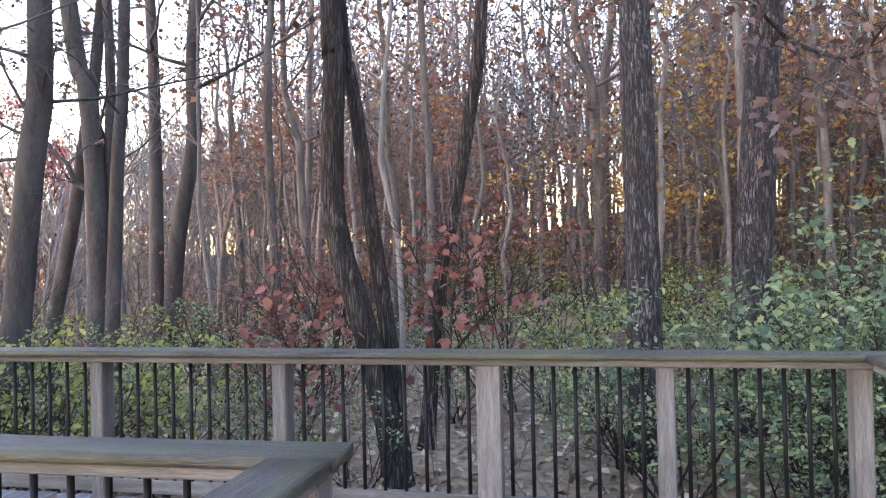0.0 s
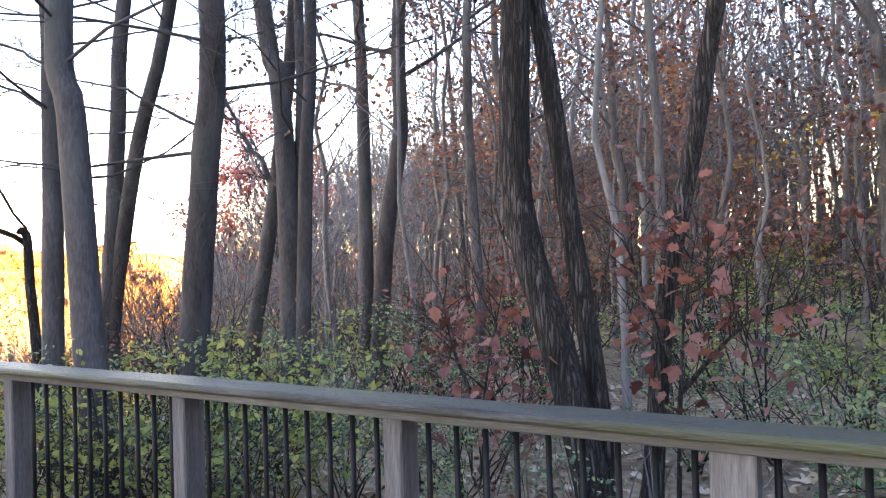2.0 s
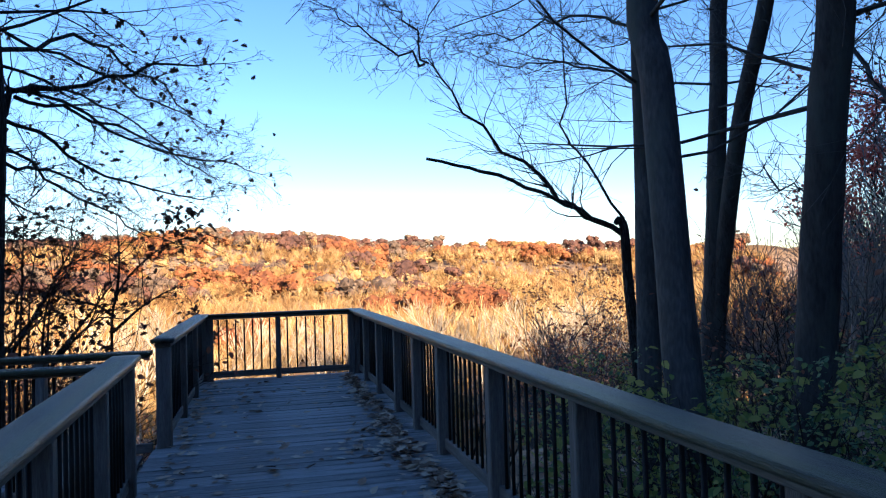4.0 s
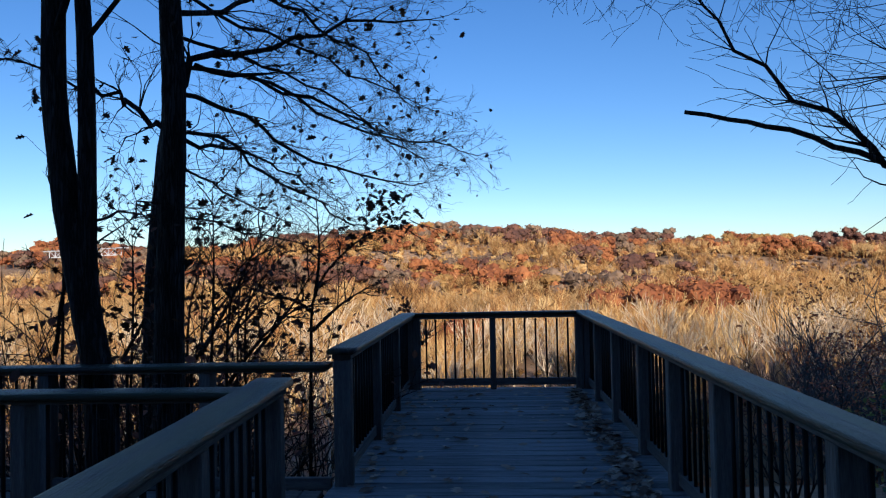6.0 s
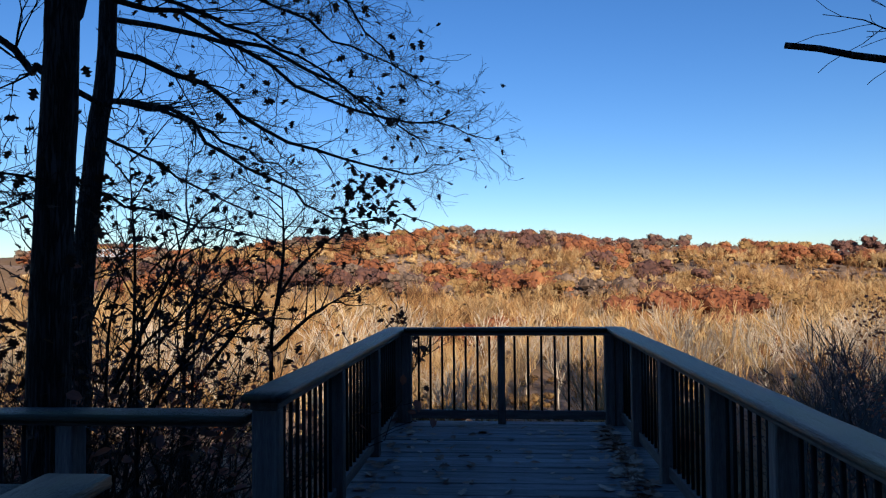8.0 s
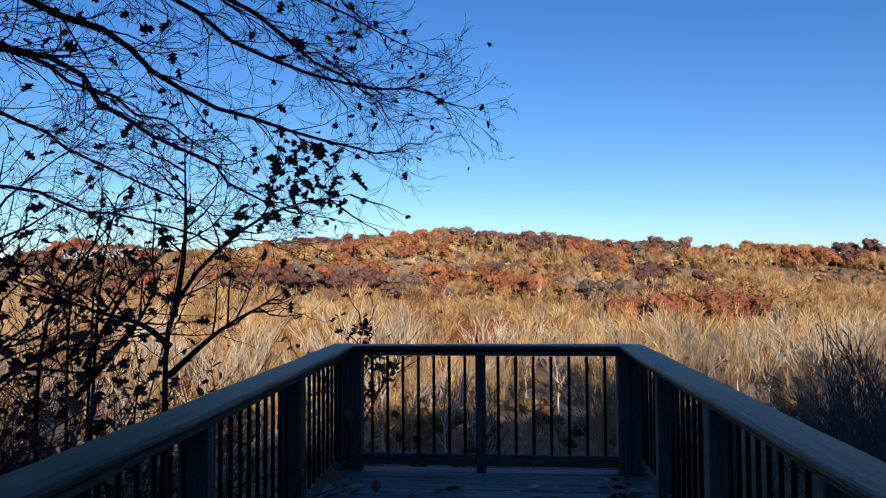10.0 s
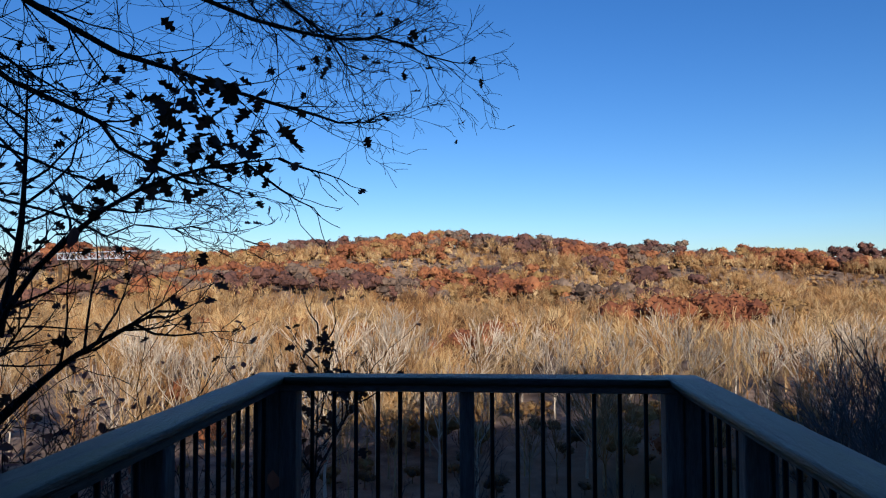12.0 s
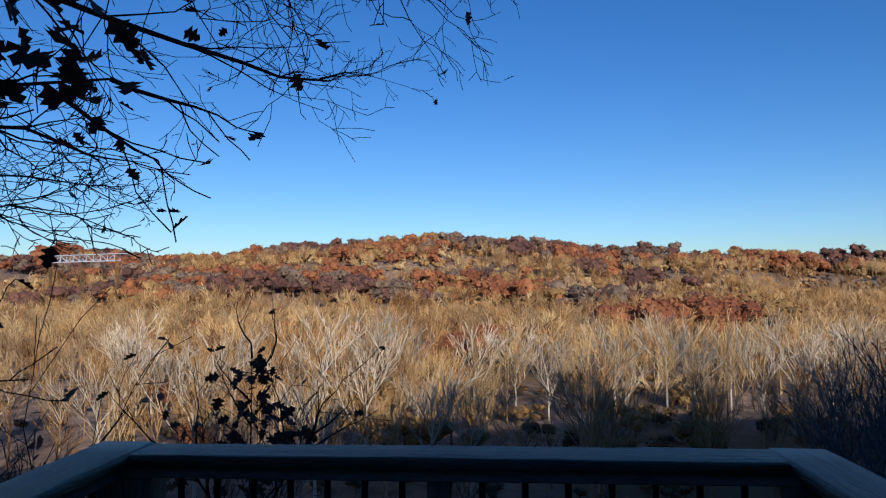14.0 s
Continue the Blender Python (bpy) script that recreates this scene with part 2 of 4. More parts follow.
class Soup:
    """Collects tubes and leaves for one mesh."""

    def __init__(self):
        self.verts, self.faces = [], []

    def tube(self, pts, radii, sides=6, lumpy=0.0, rng=None):
        pts = [Vector(p) for p in pts]
        base = len(self.verts)
        side = Vector((1, 0, 0))
        for k, p in enumerate(pts):
            d = (pts[min(k + 1, len(pts) - 1)] - pts[max(k - 1, 0)]).normalized()
            a = side - d * side.dot(d)
            a = a.normalized() if a.length > 1e-3 else d.orthogonal().normalized()
            side = a
            b = d.cross(a)
            for j in range(sides):
                t = 2 * math.pi * j / sides
                r = radii[k] * (1 + (lumpy * (rng.random() - 0.5) if lumpy else 0))
                v = p + (a * math.cos(t) + b * math.sin(t)) * r
                self.verts.append((v.x, v.y, v.z))
        for k in range(len(pts) - 1):
            for j in range(sides):
                q = base + k * sides
                self.faces.append((q + j, q + (j + 1) % sides, q + sides + (j + 1) % sides, q + sides + j))
        self.faces.append(tuple(base + (len(pts) - 1) * sides + j for j in range(sides)))

    def leaf(self, p, size, rng, lobes=False, droop=0.3):
        """A folded leaf: a blade of two halves about a bent midrib, lobed on request."""
        ax = Vector((rng.gauss(0, 1), rng.gauss(0, 1), rng.gauss(-droop, 0.6))).normalized()
        up = Vector((rng.gauss(0, 0.7), rng.gauss(0, 0.7), 1)).normalized()
        sd = ax.cross(up)
        sd = sd.normalized() if sd.length > 1e-3 else ax.orthogonal().normalized()
        nm = sd.cross(ax)
        b = len(self.verts)
        w = size * (0.34 if not lobes else 0.46)
        if lobes == "broad":
            side = [(0.1, 0.3), (0.3, 0.85), (0.42, 0.55), (0.6, 0.8), (0.7, 0.42), (0.88, 0.25)]
        elif lobes:
            side = [(0.12, 0.25), (0.3, 0.95), (0.42, 0.4), (0.62, 1.0), (0.72, 0.35), (0.88, 0.5)]
        else:
            side = [(0.45, 1.0)] if lobes is None else [(0.28, 0.85), (0.66, 0.8)]
        rib = [p, p + ax * size * 0.5 - nm * size * 0.06, p + ax * size - nm * size * 0.16]
        self.verts += [tuple(v) for v in rib]
        for sgn in (1, -1):
            c = len(self.verts)
            for f, k in side:
                v = p + ax * size * f + sd * sgn * w * k + nm * (size * 0.10 * k - size * 0.14 * f)
                self.verts.append(tuple(v))
            ring = [b] + list(range(c, c + len(side))) + [b + 2, b + 1]
            self.faces.append(tuple(ring if sgn < 0 else ring[::-1]))

    def grow(self, p, d, length, r, level, rng, tips, sides=5, wander=0.25, lift=0.08, kids=5, spread=0.9, shrink=0.55, segs=5, min_r=0.0022):
        """A limb that wanders, lifts and sheds side shoots; tips collects the ends of the twigs."""
        p, d = Vector(p), Vector(d).normalized()
        pts, radii = [p.copy()], [r]
        step = length / segs
        for k in range(segs):
            d = (d + Vector((rng.gauss(0, wander), rng.gauss(0, wander), rng.gauss(lift, wander * 0.7)))).normalized()
            p = p + d * step
            pts.append(p.copy())
            radii.append(max(min_r, r * (1 - 0.85 * (k + 1) / segs)))
        self.tube(pts, radii, max(3, sides), 0.0)
        if level <= 0:
            tips.append(p.copy())
            return
        for k in range(kids):
            f = 0.25 + 0.75 * (k + rng.random()) / kids
            q = min(int(f * segs), segs - 1)
            at = pts[q].lerp(pts[q + 1], f * segs - q) if f < 1 else pts[-1]
            way = (pts[q + 1] - pts[q]).normalized()
            out = way.orthogonal().normalized()
            out.rotate(Matrix.Rotation(rng.random() * 6.28, 3, way))
            self.grow(at, way + out * spread * (0.6 + 0.7 * rng.random()), length * shrink * (1.15 - 0.55 * f) * (0.7 + 0.6 * rng.random()), max(min_r, r * 0.5 * (1.1 - 0.6 * f)),
                      level - 1, rng, tips, sides - 1, wander, lift, kids, spread, shrink, max(min(segs, 3), segs - 1), min_r)


def smooth_line(ctrl, n):
    """A curve through control points."""
    c = [Vector(p) for p in ctrl]
    c = [c[0] * 2 - c[1]] + c + [c[-1] * 2 - c[-2]]
    out = []
    spans = len(c) - 3
    for k in range(n + 1):
        u = min(k / n * spans, spans - 1e-6)
        i, t = int(u), u - int(u)
        a, b, e, f = c[i:i + 4]
        out.append(0.5 * ((2 * b) + (e - a) * t + (2 * a - 5 * b + 4 * e - f) * t * t + (3 * b - a - 3 * e + f) * t * t * t))
    return out


def step01(a, b, x):
    t = min(1.0, max(0.0, (x - a) / (b - a)))
    return t * t * (3 - 2 * t)


def height(x, y):
    """The lie of the land: a bench under the deck, a slope to a wide valley, far hills, and a ridge added behind to
    block the sun.
    """
    z = -0.55 + 0.025 * max(0.0, y - 6) * step01(-12, 4, x) - 0.6 * step01(5, -4, y) * step01(2, -6, x)
    z -= 23.5 * step01(-5, -88, x) ** 0.85
    n = noise.noise(Vector((x * 0.004, y * 0.004, 3.1)))
    m = noise.noise(Vector((x * 0.011, y * 0.011, 7.7)))
    far = step01(-330, -760, x + 60 * n + 0.10 * abs(y))
    z += 60.0 * far * (1 - far) * noise.noise(Vector((x * 0.0065, y * 0.009, 1.7)))
    z += far * (49 + 26 * n + 17 * m - 17 * step01(30, 230, y)) + 3.0 * m * step01(-60, -300, x)
    s = x * SUN_SIDE.x + y * SUN_SIDE.y
    # added ridge, mostly out of view: sized to shade the deck and near valley
    z += 58.0 * step01(35, 80, s) * step01(24, 62, x) * (1 - step01(100, 170, y))
    z += 5.0 * step01(22, 95, y) * step01(-60, 6, x)
    z += 17.0 * step01(30, 70, y) * step01(-110, -50, x) * (1 - step01(-55, -12, x))
    return z + 0.10 * noise.noise(Vector((x * 0.35, y * 0.35, 0.0)))


# ---- ground ----
def axis_steps(lo, hi, near_lo, near_hi, fine):
    out, v, gap = [], near_lo, fine
    while v <= near_hi:
        out.append(v)
        v += fine
    v, gap = near_lo, fine
    while v > lo:
        gap *= 1.14
        v -= gap
        out.append(max(v, lo))
    v, gap = near_hi, fine
    while v < hi:
        gap *= 1.14
        v += gap
        out.append(min(v, hi))
    return sorted(set(round(k, 3) for k in out))


def build_ground():
    xs, ys = axis_steps(-2400, 1200, -24, 12, 0.8), axis_steps(-1800, 1800, -10, 28, 0.8)
    xs = sorted(set(xs) | set(range(-900, -60, 14)))
    ys = sorted(set(ys) | set(range(-700, 700, 18)))
    verts = [(x, y, height(x, y)) for x in xs for y in ys]
    w = len(ys)
    faces = [(i * w + j, (i + 1) * w + j, (i + 1) * w + j + 1, i * w + j + 1) for i in range(len(xs) - 1) for j in range(w - 1)]
    return tagged(finish("ground", verts, faces, GROUND, smooth=True), "leaf-strewn woodland ground falling away to a wide valley", "ground", kind="structure")


build_ground()

# ---- deck ----
RAIL_TOP, CAP_THICK, SUB_THICK, CAP_WIDE, POST = 0.94, 0.038, 0.038, 0.19, (0.088, 0.125)


def worn_board(length, wide, thick, seed):
    """A long board with rounded edges that wander a few millimetres along its length."""
    rng = random.Random(seed)
    bm = bmesh.new()
    r = 0.014
    profile = []
    for cx, cz, a0 in ((1, 1, 0), (-1, 1, 90), (-1, -1, 180), (1, -1, 270)):
        for a in (0, 30, 60, 90):
            t = radians(a0 + a)
            profile.append((cx * (wide / 2 - r) + r * math.cos(t), cz * (thick / 2 - r) + r * math.sin(t)))
    n = max(4, int(length / 0.16))
    shift = rng.random() * 50
    rings = []
    for k in range(n + 1):
        x = -length / 2 + length * k / n
        ring = []
        for y, z in profile:
            side = 1 if y > 0 else -1
            dy = 0.0035 * noise.noise(Vector((x * 2.2 + shift, side * 3.0, 0.0))) + 0.0016 * rng.gauss(0, 1) * (z > 0)
            dz = 0.003 * noise.noise(Vector((x * 1.3 + shift, y * 8, 4.0))) + 0.0009 * rng.gauss(0, 1)
            ring.append(bm.verts.new((x, y + dy, z + dz * (z > 0))))
        rings.append(ring)
    m = len(profile)
    for a, b in zip(rings[:-1], rings[1:]):
        for j in range(m):
            bm.faces.new((a[j], a[(j + 1) % m], b[(j + 1) % m], b[j]))
    bm.faces.new(rings[0][::-1])
    bm.faces.new(rings[-1])
    bmesh.ops.recalc_face_normals(bm, faces=bm.faces[:])
    return bm


def railing(a, b, posts, label, floor=0.0, gap=0.125, start=0.0, end=0.0, bottom=True, back=0.0, lap=0.0, slim=(), broad=(), thick=SUB_THICK, group="deck railings"):
    """A straight railing from a to b: a wide cap on a flat rail, square posts at the given distances, round metal balusters."""
    a, b = Vector((*a, floor)), Vector((*b, floor))
    length = (b - a).length
    d = (b - a) / length
    root = new("railing")
    root.matrix_world = Matrix.Translation(a) @ Matrix.Rotation(math.atan2(d.y, d.x), 4, "Z")
    tagged(root, label, "railing", group)
    mid = (length + end - start) / 2
    bm = worn_board(length + start + end, CAP_WIDE, CAP_THICK, int(length * 100) + len(posts))
    cap = part("cap", bm, WOOD_CAP, root, "broad weathered cap board with greenish moss", True)
    cap.location = (mid, 0, RAIL_TOP - CAP_THICK / 2)
    z1 = RAIL_TOP - CAP_THICK
    sub = part("top_rail", box(length + start * 0.6 + end * 0.6 + 2 * lap, 0.135, thick, 0.005), WOOD_RAIL, root)
    sub.location = (mid, back * 0.4, z1 - thick / 2)
    z2 = z1 - thick
    if bottom:
        bt = part("bottom_rail", box(length, 0.045, 0.085, 0.005), WOOD_RAIL, root)
        bt.location = (length / 2, back, 0.085)
    first = None
    for x in posts:
        m = Matrix.Translation((x, back * 0.85, (z2 - 0.30) / 2))
        if x in slim:
            thin = part("post", box(0.075, 0.075, z2 + 0.30, 0.006), WOOD_POST, root)
            thin.matrix_basis = m
        elif first is None:
            first = part("post", box(*POST, z2 + 0.30, 0.007), WOOD_POST, root)
            first.matrix_basis = m
        elif x in broad:
            wide = part("post", box(0.135, POST[1], z2 + 0.30, 0.007), WOOD_POST, root)
            wide.matrix_basis = m
        else:
            share(first, m)
    bal = None
    edges = sorted(posts)
    for p, q in zip(edges[:-1], edges[1:]):
        n = max(1, round((q - p) / gap) - 1)
        for k in range(n):
            m = Matrix.Translation((p + (q - p) * (k + 1) / (n + 1), back, (z2 + 0.12) / 2 - 0.01))
            if bal is None:
                bm = bmesh.new()
                bmesh.ops.create_cone(bm, cap_ends=True, segments=8, radius1=0.0115, radius2=0.0115, depth=z2 - 0.12)
                bal = part("baluster", bm, METAL, root, "round black metal baluster", True)
                bal.matrix_basis = m
            else:
                share(bal, m)
    return root


def along(a, xs):
    return [abs(x - a) for x in xs]


RIGHT_A, RIGHT_B = (1.30, 4.175), (-12.31, 4.05)
railing(RIGHT_A, RIGHT_B, along(1.30, (1.22, 0.275, -0.67, -1.91, -3.13, -4.56, -5.85, -7.20, -8.15, -9.10, -10.30, -11.40, -12.31)),
        "weathered timber railing with mossy cap and black balusters", start=0.095, end=0.095, back=-0.055, broad=(abs(-0.67 - 1.30),))
railing((-12.31, 3.954), (-12.31, 1.981), (-0.03, 1.02, 1.96), "end railing of the overlook above the valley", lap=0.045, slim=(1.02,))
railing((-8.32, 1.885), (-12.31, 1.885), (0.0, 1.33, 2.66, 3.99), "weathered timber railing beside the shrubs", start=0.09, end=0.095)
railing((-0.83, 2.05), (-6.85, 1.825), (0, 1.25, 2.5, 3.7, 4.9, 5.98), "weathered timber railing of the inner side", start=0.095, end=0.06)
railing((-0.83, 1.954), (-0.83, -3.1), (1.3, 2.5, 3.7, 4.9), "timber railing along the approach boards", end=0.1)
railing((1.30, 4.077), (1.30, -3.1), (1.2, 2.4, 3.6, 4.8, 6.0, 7.1), "timber railing closing the approach boards", end=0.1)
railing((-8.42, 1.772), (-8.42, -2.6), (0.9, 2.1, 3.3, 4.3), "lower railing of the side landing", floor=-0.115, end=0.1, thick=0.02)
railing((-6.93, 1.68), (-6.93, -2.6), (0.07, 1.2, 2.4, 3.6, 4.2), "lower railing of the side landing", floor=-0.06, end=0.1, thick=0.02)


def decking(name, x0, x1, y0, y1, z, along_y, label):
    root = tagged(new(name), label, "deck", kind="structure")
    root.location = (0, 0, z)
    wide, gap = 0.139, 0.007
    lo, hi = (x0, x1) if along_y else (y0, y1)
    n = int((hi - lo) / (wide + gap))
    rng = random.Random(5)
    board = None
    for k in range(n + 1):
        c = lo + (k + 0.5) * (wide + gap)
        if c + wide / 2 > hi:
            break
        size = (wide, y1 - y0, 0.036) if along_y else (x1 - x0, wide, 0.036)
        at = Matrix.Translation((c if along_y else (x0 + x1) / 2, (y0 + y1) / 2 if along_y else c, -0.018 - 0.005 * rng.random()))
        at = at @ Matrix.Rotation(rng.gauss(0, 0.0035), 4, "X" if along_y else "Y")
        if board is None:
            board = part("board", box(*size, 0.004), WOOD_DECK, root)
            board.matrix_basis = at
        else:
            share(board, at)
    for f in (0.1, 0.5, 0.9):
        if along_y:
            j = part("joist", box(x1 - x0, 0.05, 0.24, 0.003), WOOD_POST, root)
            j.location = ((x0 + x1) / 2, y0 + (y1 - y0) * f, -0.162)
        else:
            j = part("joist", box(0.05, y1 - y0, 0.24, 0.003), WOOD_POST, root)
            j.location = (x0 + (x1 - x0) * f, (y0 + y1) / 2, -0.162)
    plank = part("stringer", box(x1 - x0 - 0.1, 0.9, 0.036, 0.003) if along_y else box(0.9, y1 - y0 - 0.1, 0.036, 0.003), WOOD_POST, root)
    plank.location = ((x0 + x1) / 2, 2.93, -0.066) if along_y else ((x0 + x1) / 2 - 0.2, (y0 + y1) / 2, -0.066)
    for f in (0.08, 0.36, 0.64, 0.92):
        for g in (0.1, 0.9):
            x, y = x0 + (x1 - x0) * f, y0 + (y1 - y0) * g
            top = z - 0.28
            bottom = height(x, y) - 0.3
            if top - bottom > 0.1:
                leg = part("support_post", box(0.14, 0.14, top - bottom, 0.006), WOOD_POST, root)
                leg.location = (x, y, (top + bottom) / 2 - z)
    return root


decking("deck_floor", -12.42, 1.42, 1.80, 4.24, 0.0, True, "grey weathered deck boards laid across the overlook walk")
decking("approach_floor", -0.92, 1.42, -3.2, 1.797, 0.0, False, "grey weathered deck boards of the approach")
decking("landing_floor", -8.52, -6.83, -2.7, 1.78, -0.115, False, "lower grey boards of the side landing")


def fallen_leaves():
    rng = random.Random(11)
    s = Soup()
    for k in range(2600):
        x = rng.uniform(-12.1, 0.9)
        edge = 4.06 + 0.009 * (x + 1)
        u = rng.random()
        if u < 0.72:
            reach = 0.12 + 0.75 * abs(math.sin(x * 1.1 + 0.6)) * step01(-12.5, -4, x)
            y = edge - abs(rng.gauss(0, 0.42)) * reach - 0.02
        elif u < 0.82:
            y = 1.96 + abs(rng.gauss(0, 0.10))
        else:
            y = rng.uniform(2.0, 4.0)
        s.leaf(Vector((x, y, 0.012 + 0.03 * rng.random() * (u < 0.72))), rng.uniform(0.05, 0.12), rng, rng.random() < 0.5, 0.0)
    ob = finish("fallen_leaves", s.verts, s.faces, LEAF_FALLEN)
    me = ob.data
    co = np.empty(len(me.vertices) * 3)
    me.vertices.foreach_get("co", co)
    co = co.reshape(-1, 3)
    co[:, 2] = 0.006 + np.clip((co[:, 2] - 0.006) * 0.45, 0.0, 0.05)
    me.vertices.foreach_set("co", co.ravel())
    me.update()
    tagged(ob, "dry curled brown leaves drifted along the deck edge", "leaf litter", kind="stuff")


fallen_leaves()

def ground_litter():
    rng = random.Random(12)
    s = Soup()
    for k in range(9000):
        x, y = rng.uniform(-9, 5), 4.4 + 8 * rng.random() ** 1.4
        s.leaf(Vector((x, y, height(x, y) + rng.uniform(0.0, 0.05))), rng.uniform(0.06, 0.14), rng, None, 0.0)
    tagged(finish("leaf_litter", s.verts, s.faces, LEAF_FALLEN), "dry brown leaf litter under the trees", "leaf litter", kind="stuff")
    w = Soup()
    for k in range(260):
        x, y = rng.uniform(-9, 5), 4.5 + 6 * rng.random()
        z = height(x, y)
        a = rng.random() * 6.28
        n = rng.uniform(0.3, 1.1)
        w.tube([(x, y, z), (x + math.cos(a) * n * 0.2, y + math.sin(a) * n * 0.2, z + n * 0.6), (x + math.cos(a) * n * 0.5, y + math.sin(a) * n * 0.5, z + n)], [0.006, 0.005, 0.002], 4)
    tagged(finish("dead_stalks", w.verts, w.faces, BARK_SMOOTH), "thin dry stalks and fallen twigs", "undergrowth", kind="stuff")


ground_litter()

# ---- trees beside the deck ----
def wood_tree(name, stems, limbs, label, bark=BARK, seed=1, top=14.0, limb_from=4.5, crown=None, leaf_size=0.09, leaf_count=0, twig_level=2, extra=7, group="trees beside the deck", limb_len=2.6, limb_rise=0.45, limb_thick=0.36):
    """A tree of one or more stems (control points with a radius at the foot), steered limbs, and wild limbs above."""
    rng = random.Random(seed)
    foot = stems[0][0][0]
    root = tagged(new(name), label, "tree", group)
    root.location = (foot[0], foot[1], height(foot[0], foot[1]))
    o = root.location
    tips = []
    for ctrl, r in stems:
        c = [Vector(p) for p in ctrl]
        if c[0].z > height(c[0].x, c[0].y) + 0.05 and c[0].z < 1.2:
            c.insert(0, Vector((c[0].x + rng.gauss(0, 0.03), c[0].y + rng.gauss(0, 0.03), height(c[0].x, c[0].y) - 0.15)))
        way = (c[-1] - c[-2]).normalized()
        h = max(1.0, top - c[-1].z)
        if top > c[-1].z:
            c.append(c[-1] + Vector((way.x * 0.3 + rng.gauss(0, 0.06), way.y * 0.3 + rng.gauss(0, 0.06), 1)) * h * 0.5)
            c.append(c[-1] + Vector((rng.gauss(0, 0.12), rng.gauss(0, 0.12), 1)) * h * 0.5)
        pts = [p - o for p in smooth_line(c, 26)]
        z0, z1 = pts[0].z, pts[-1].z
        radii = [max(0.015, r * (1.0 - 0.8 * (max(0, p.z - 1) / max(6.0, z1 - 1)) ** 1.1) * (1 + 0.55 * max(0, 1 - (p.z - z0) / 0.7) ** 2)) for p in pts]
        s = Soup()
        s.tube(pts, radii, 12, 0.07, rng)
        finish("trunk", s.verts, s.faces, bark, root, smooth=True)
        for k in range(extra):
            b = Soup()
            z = limb_from + (top - limb_from) * (k + rng.random()) / extra
            near = min(range(len(pts)), key=lambda q: abs(pts[q].z + o.z - z))
            ang = rng.random() * 6.28
            b.grow(pts[near], (math.cos(ang), math.sin(ang), limb_rise), limb_len * (1.2 - 0.5 * k / extra), radii[near] * limb_thick, twig_level, rng, tips, 5, 0.2, 0.05, 5, 0.9, 0.55)
            finish("branch", b.verts, b.faces, bark, root, smooth=True)
    for ctrl, r, level in limbs:
        b = Soup()
        pts = [p - o for p in smooth_line(ctrl, 14)]
        n = len(pts)
        pts = [q + Vector((rng.gauss(0, 1), rng.gauss(0, 1), rng.gauss(0, 1))) * (0.034 if level and 0 < k else 0.012) for k, q in enumerate(pts)]
        r *= 0.62 if level else 1.0
        b.tube(pts, [max(0.003, r * (1 - (0.82 if level else 0.4) * k / (n - 1))) for k in range(n)], 7, 0.05, rng)
        total = sum((pts[k + 1] - pts[k]).length for k in range(n - 1))
        if level:
            for k in range(2, n):
                for _ in range(3):
                    way = (pts[k] - pts[k - 1]).normalized()
                    out = way.orthogonal().normalized()
                    out.rotate(Matrix.Rotation(rng.random() * 6.28, 3, way))
                    out.z *= 0.45
                    b.grow(pts[k], way * 0.9 + out * 0.9, min(1.1, total * 0.26) * (0.4 + rng.random() * 0.8) * (1.15 - 0.6 * k / n), max(0.0035, r * 0.30 * (1 - 0.6 * k / n)), level, rng, tips, 4, 0.26, 0.02, 3, 1.0, 0.6)
        finish("limb", b.verts, b.faces, bark, root, smooth=True)
    if crown and tips and leaf_count:
        f = Soup()
        for k in range(leaf_count):
            p = tips[rng.randrange(len(tips))] + Vector((rng.gauss(0, 0.08), rng.gauss(0, 0.08), rng.gauss(-0.03, 0.06)))
            f.leaf(p, leaf_size * rng.uniform(0.6, 1.2), rng, True)
        finish("foliage", f.verts, f.faces, crown, root)
    return root


wood_tree("tree", [([(-1.91, 6.4, -0.2), (-2.12, 6.4, 0.75), (-2.38, 6.4, 1.66), (-2.42, 6.4, 2.28), (-2.38, 6.4, 3.3), (-2.40, 6.4, 3.82)], 0.117),
                   ([(-1.88, 6.6, -0.31), (-1.98, 6.6, 0.72), (-2.1, 6.6, 1.61), (-2.18, 6.6, 2.29), (-2.3, 6.6, 3.19), (-2.39, 6.6, 3.88)], 0.078)], [],
          "twin-stemmed furrowed tree leaning at the railing", seed=2, limb_from=5)
wood_tree("tree", [([(-1.92, 7.6, -0.75), (-1.74, 7.6, 1.08), (-1.57, 7.6, 1.9), (-1.36, 7.6, 2.95), (-1.21, 7.6, 4.11)], 0.08)], [], "slender leaning grey tree", seed=3)
wood_tree("tree", [([(0.33, 7.4, -0.6), (0.32, 7.4, 1.18), (0.31, 7.4, 2.53), (0.3, 7.4, 3.89)], 0.165)], [], "straight tree with coarse plated bark", BARK_PLATE, 4, 17, 6)
wood_tree("tree", [([(1.38, 8.5, -0.33), (1.53, 8.5, 1.72), (1.66, 8.5, 3.52), (1.72, 8.5, 4.12)], 0.2)], [], "thick plated trunk behind green shrubs", BARK_PLATE, 5, 17, 6)
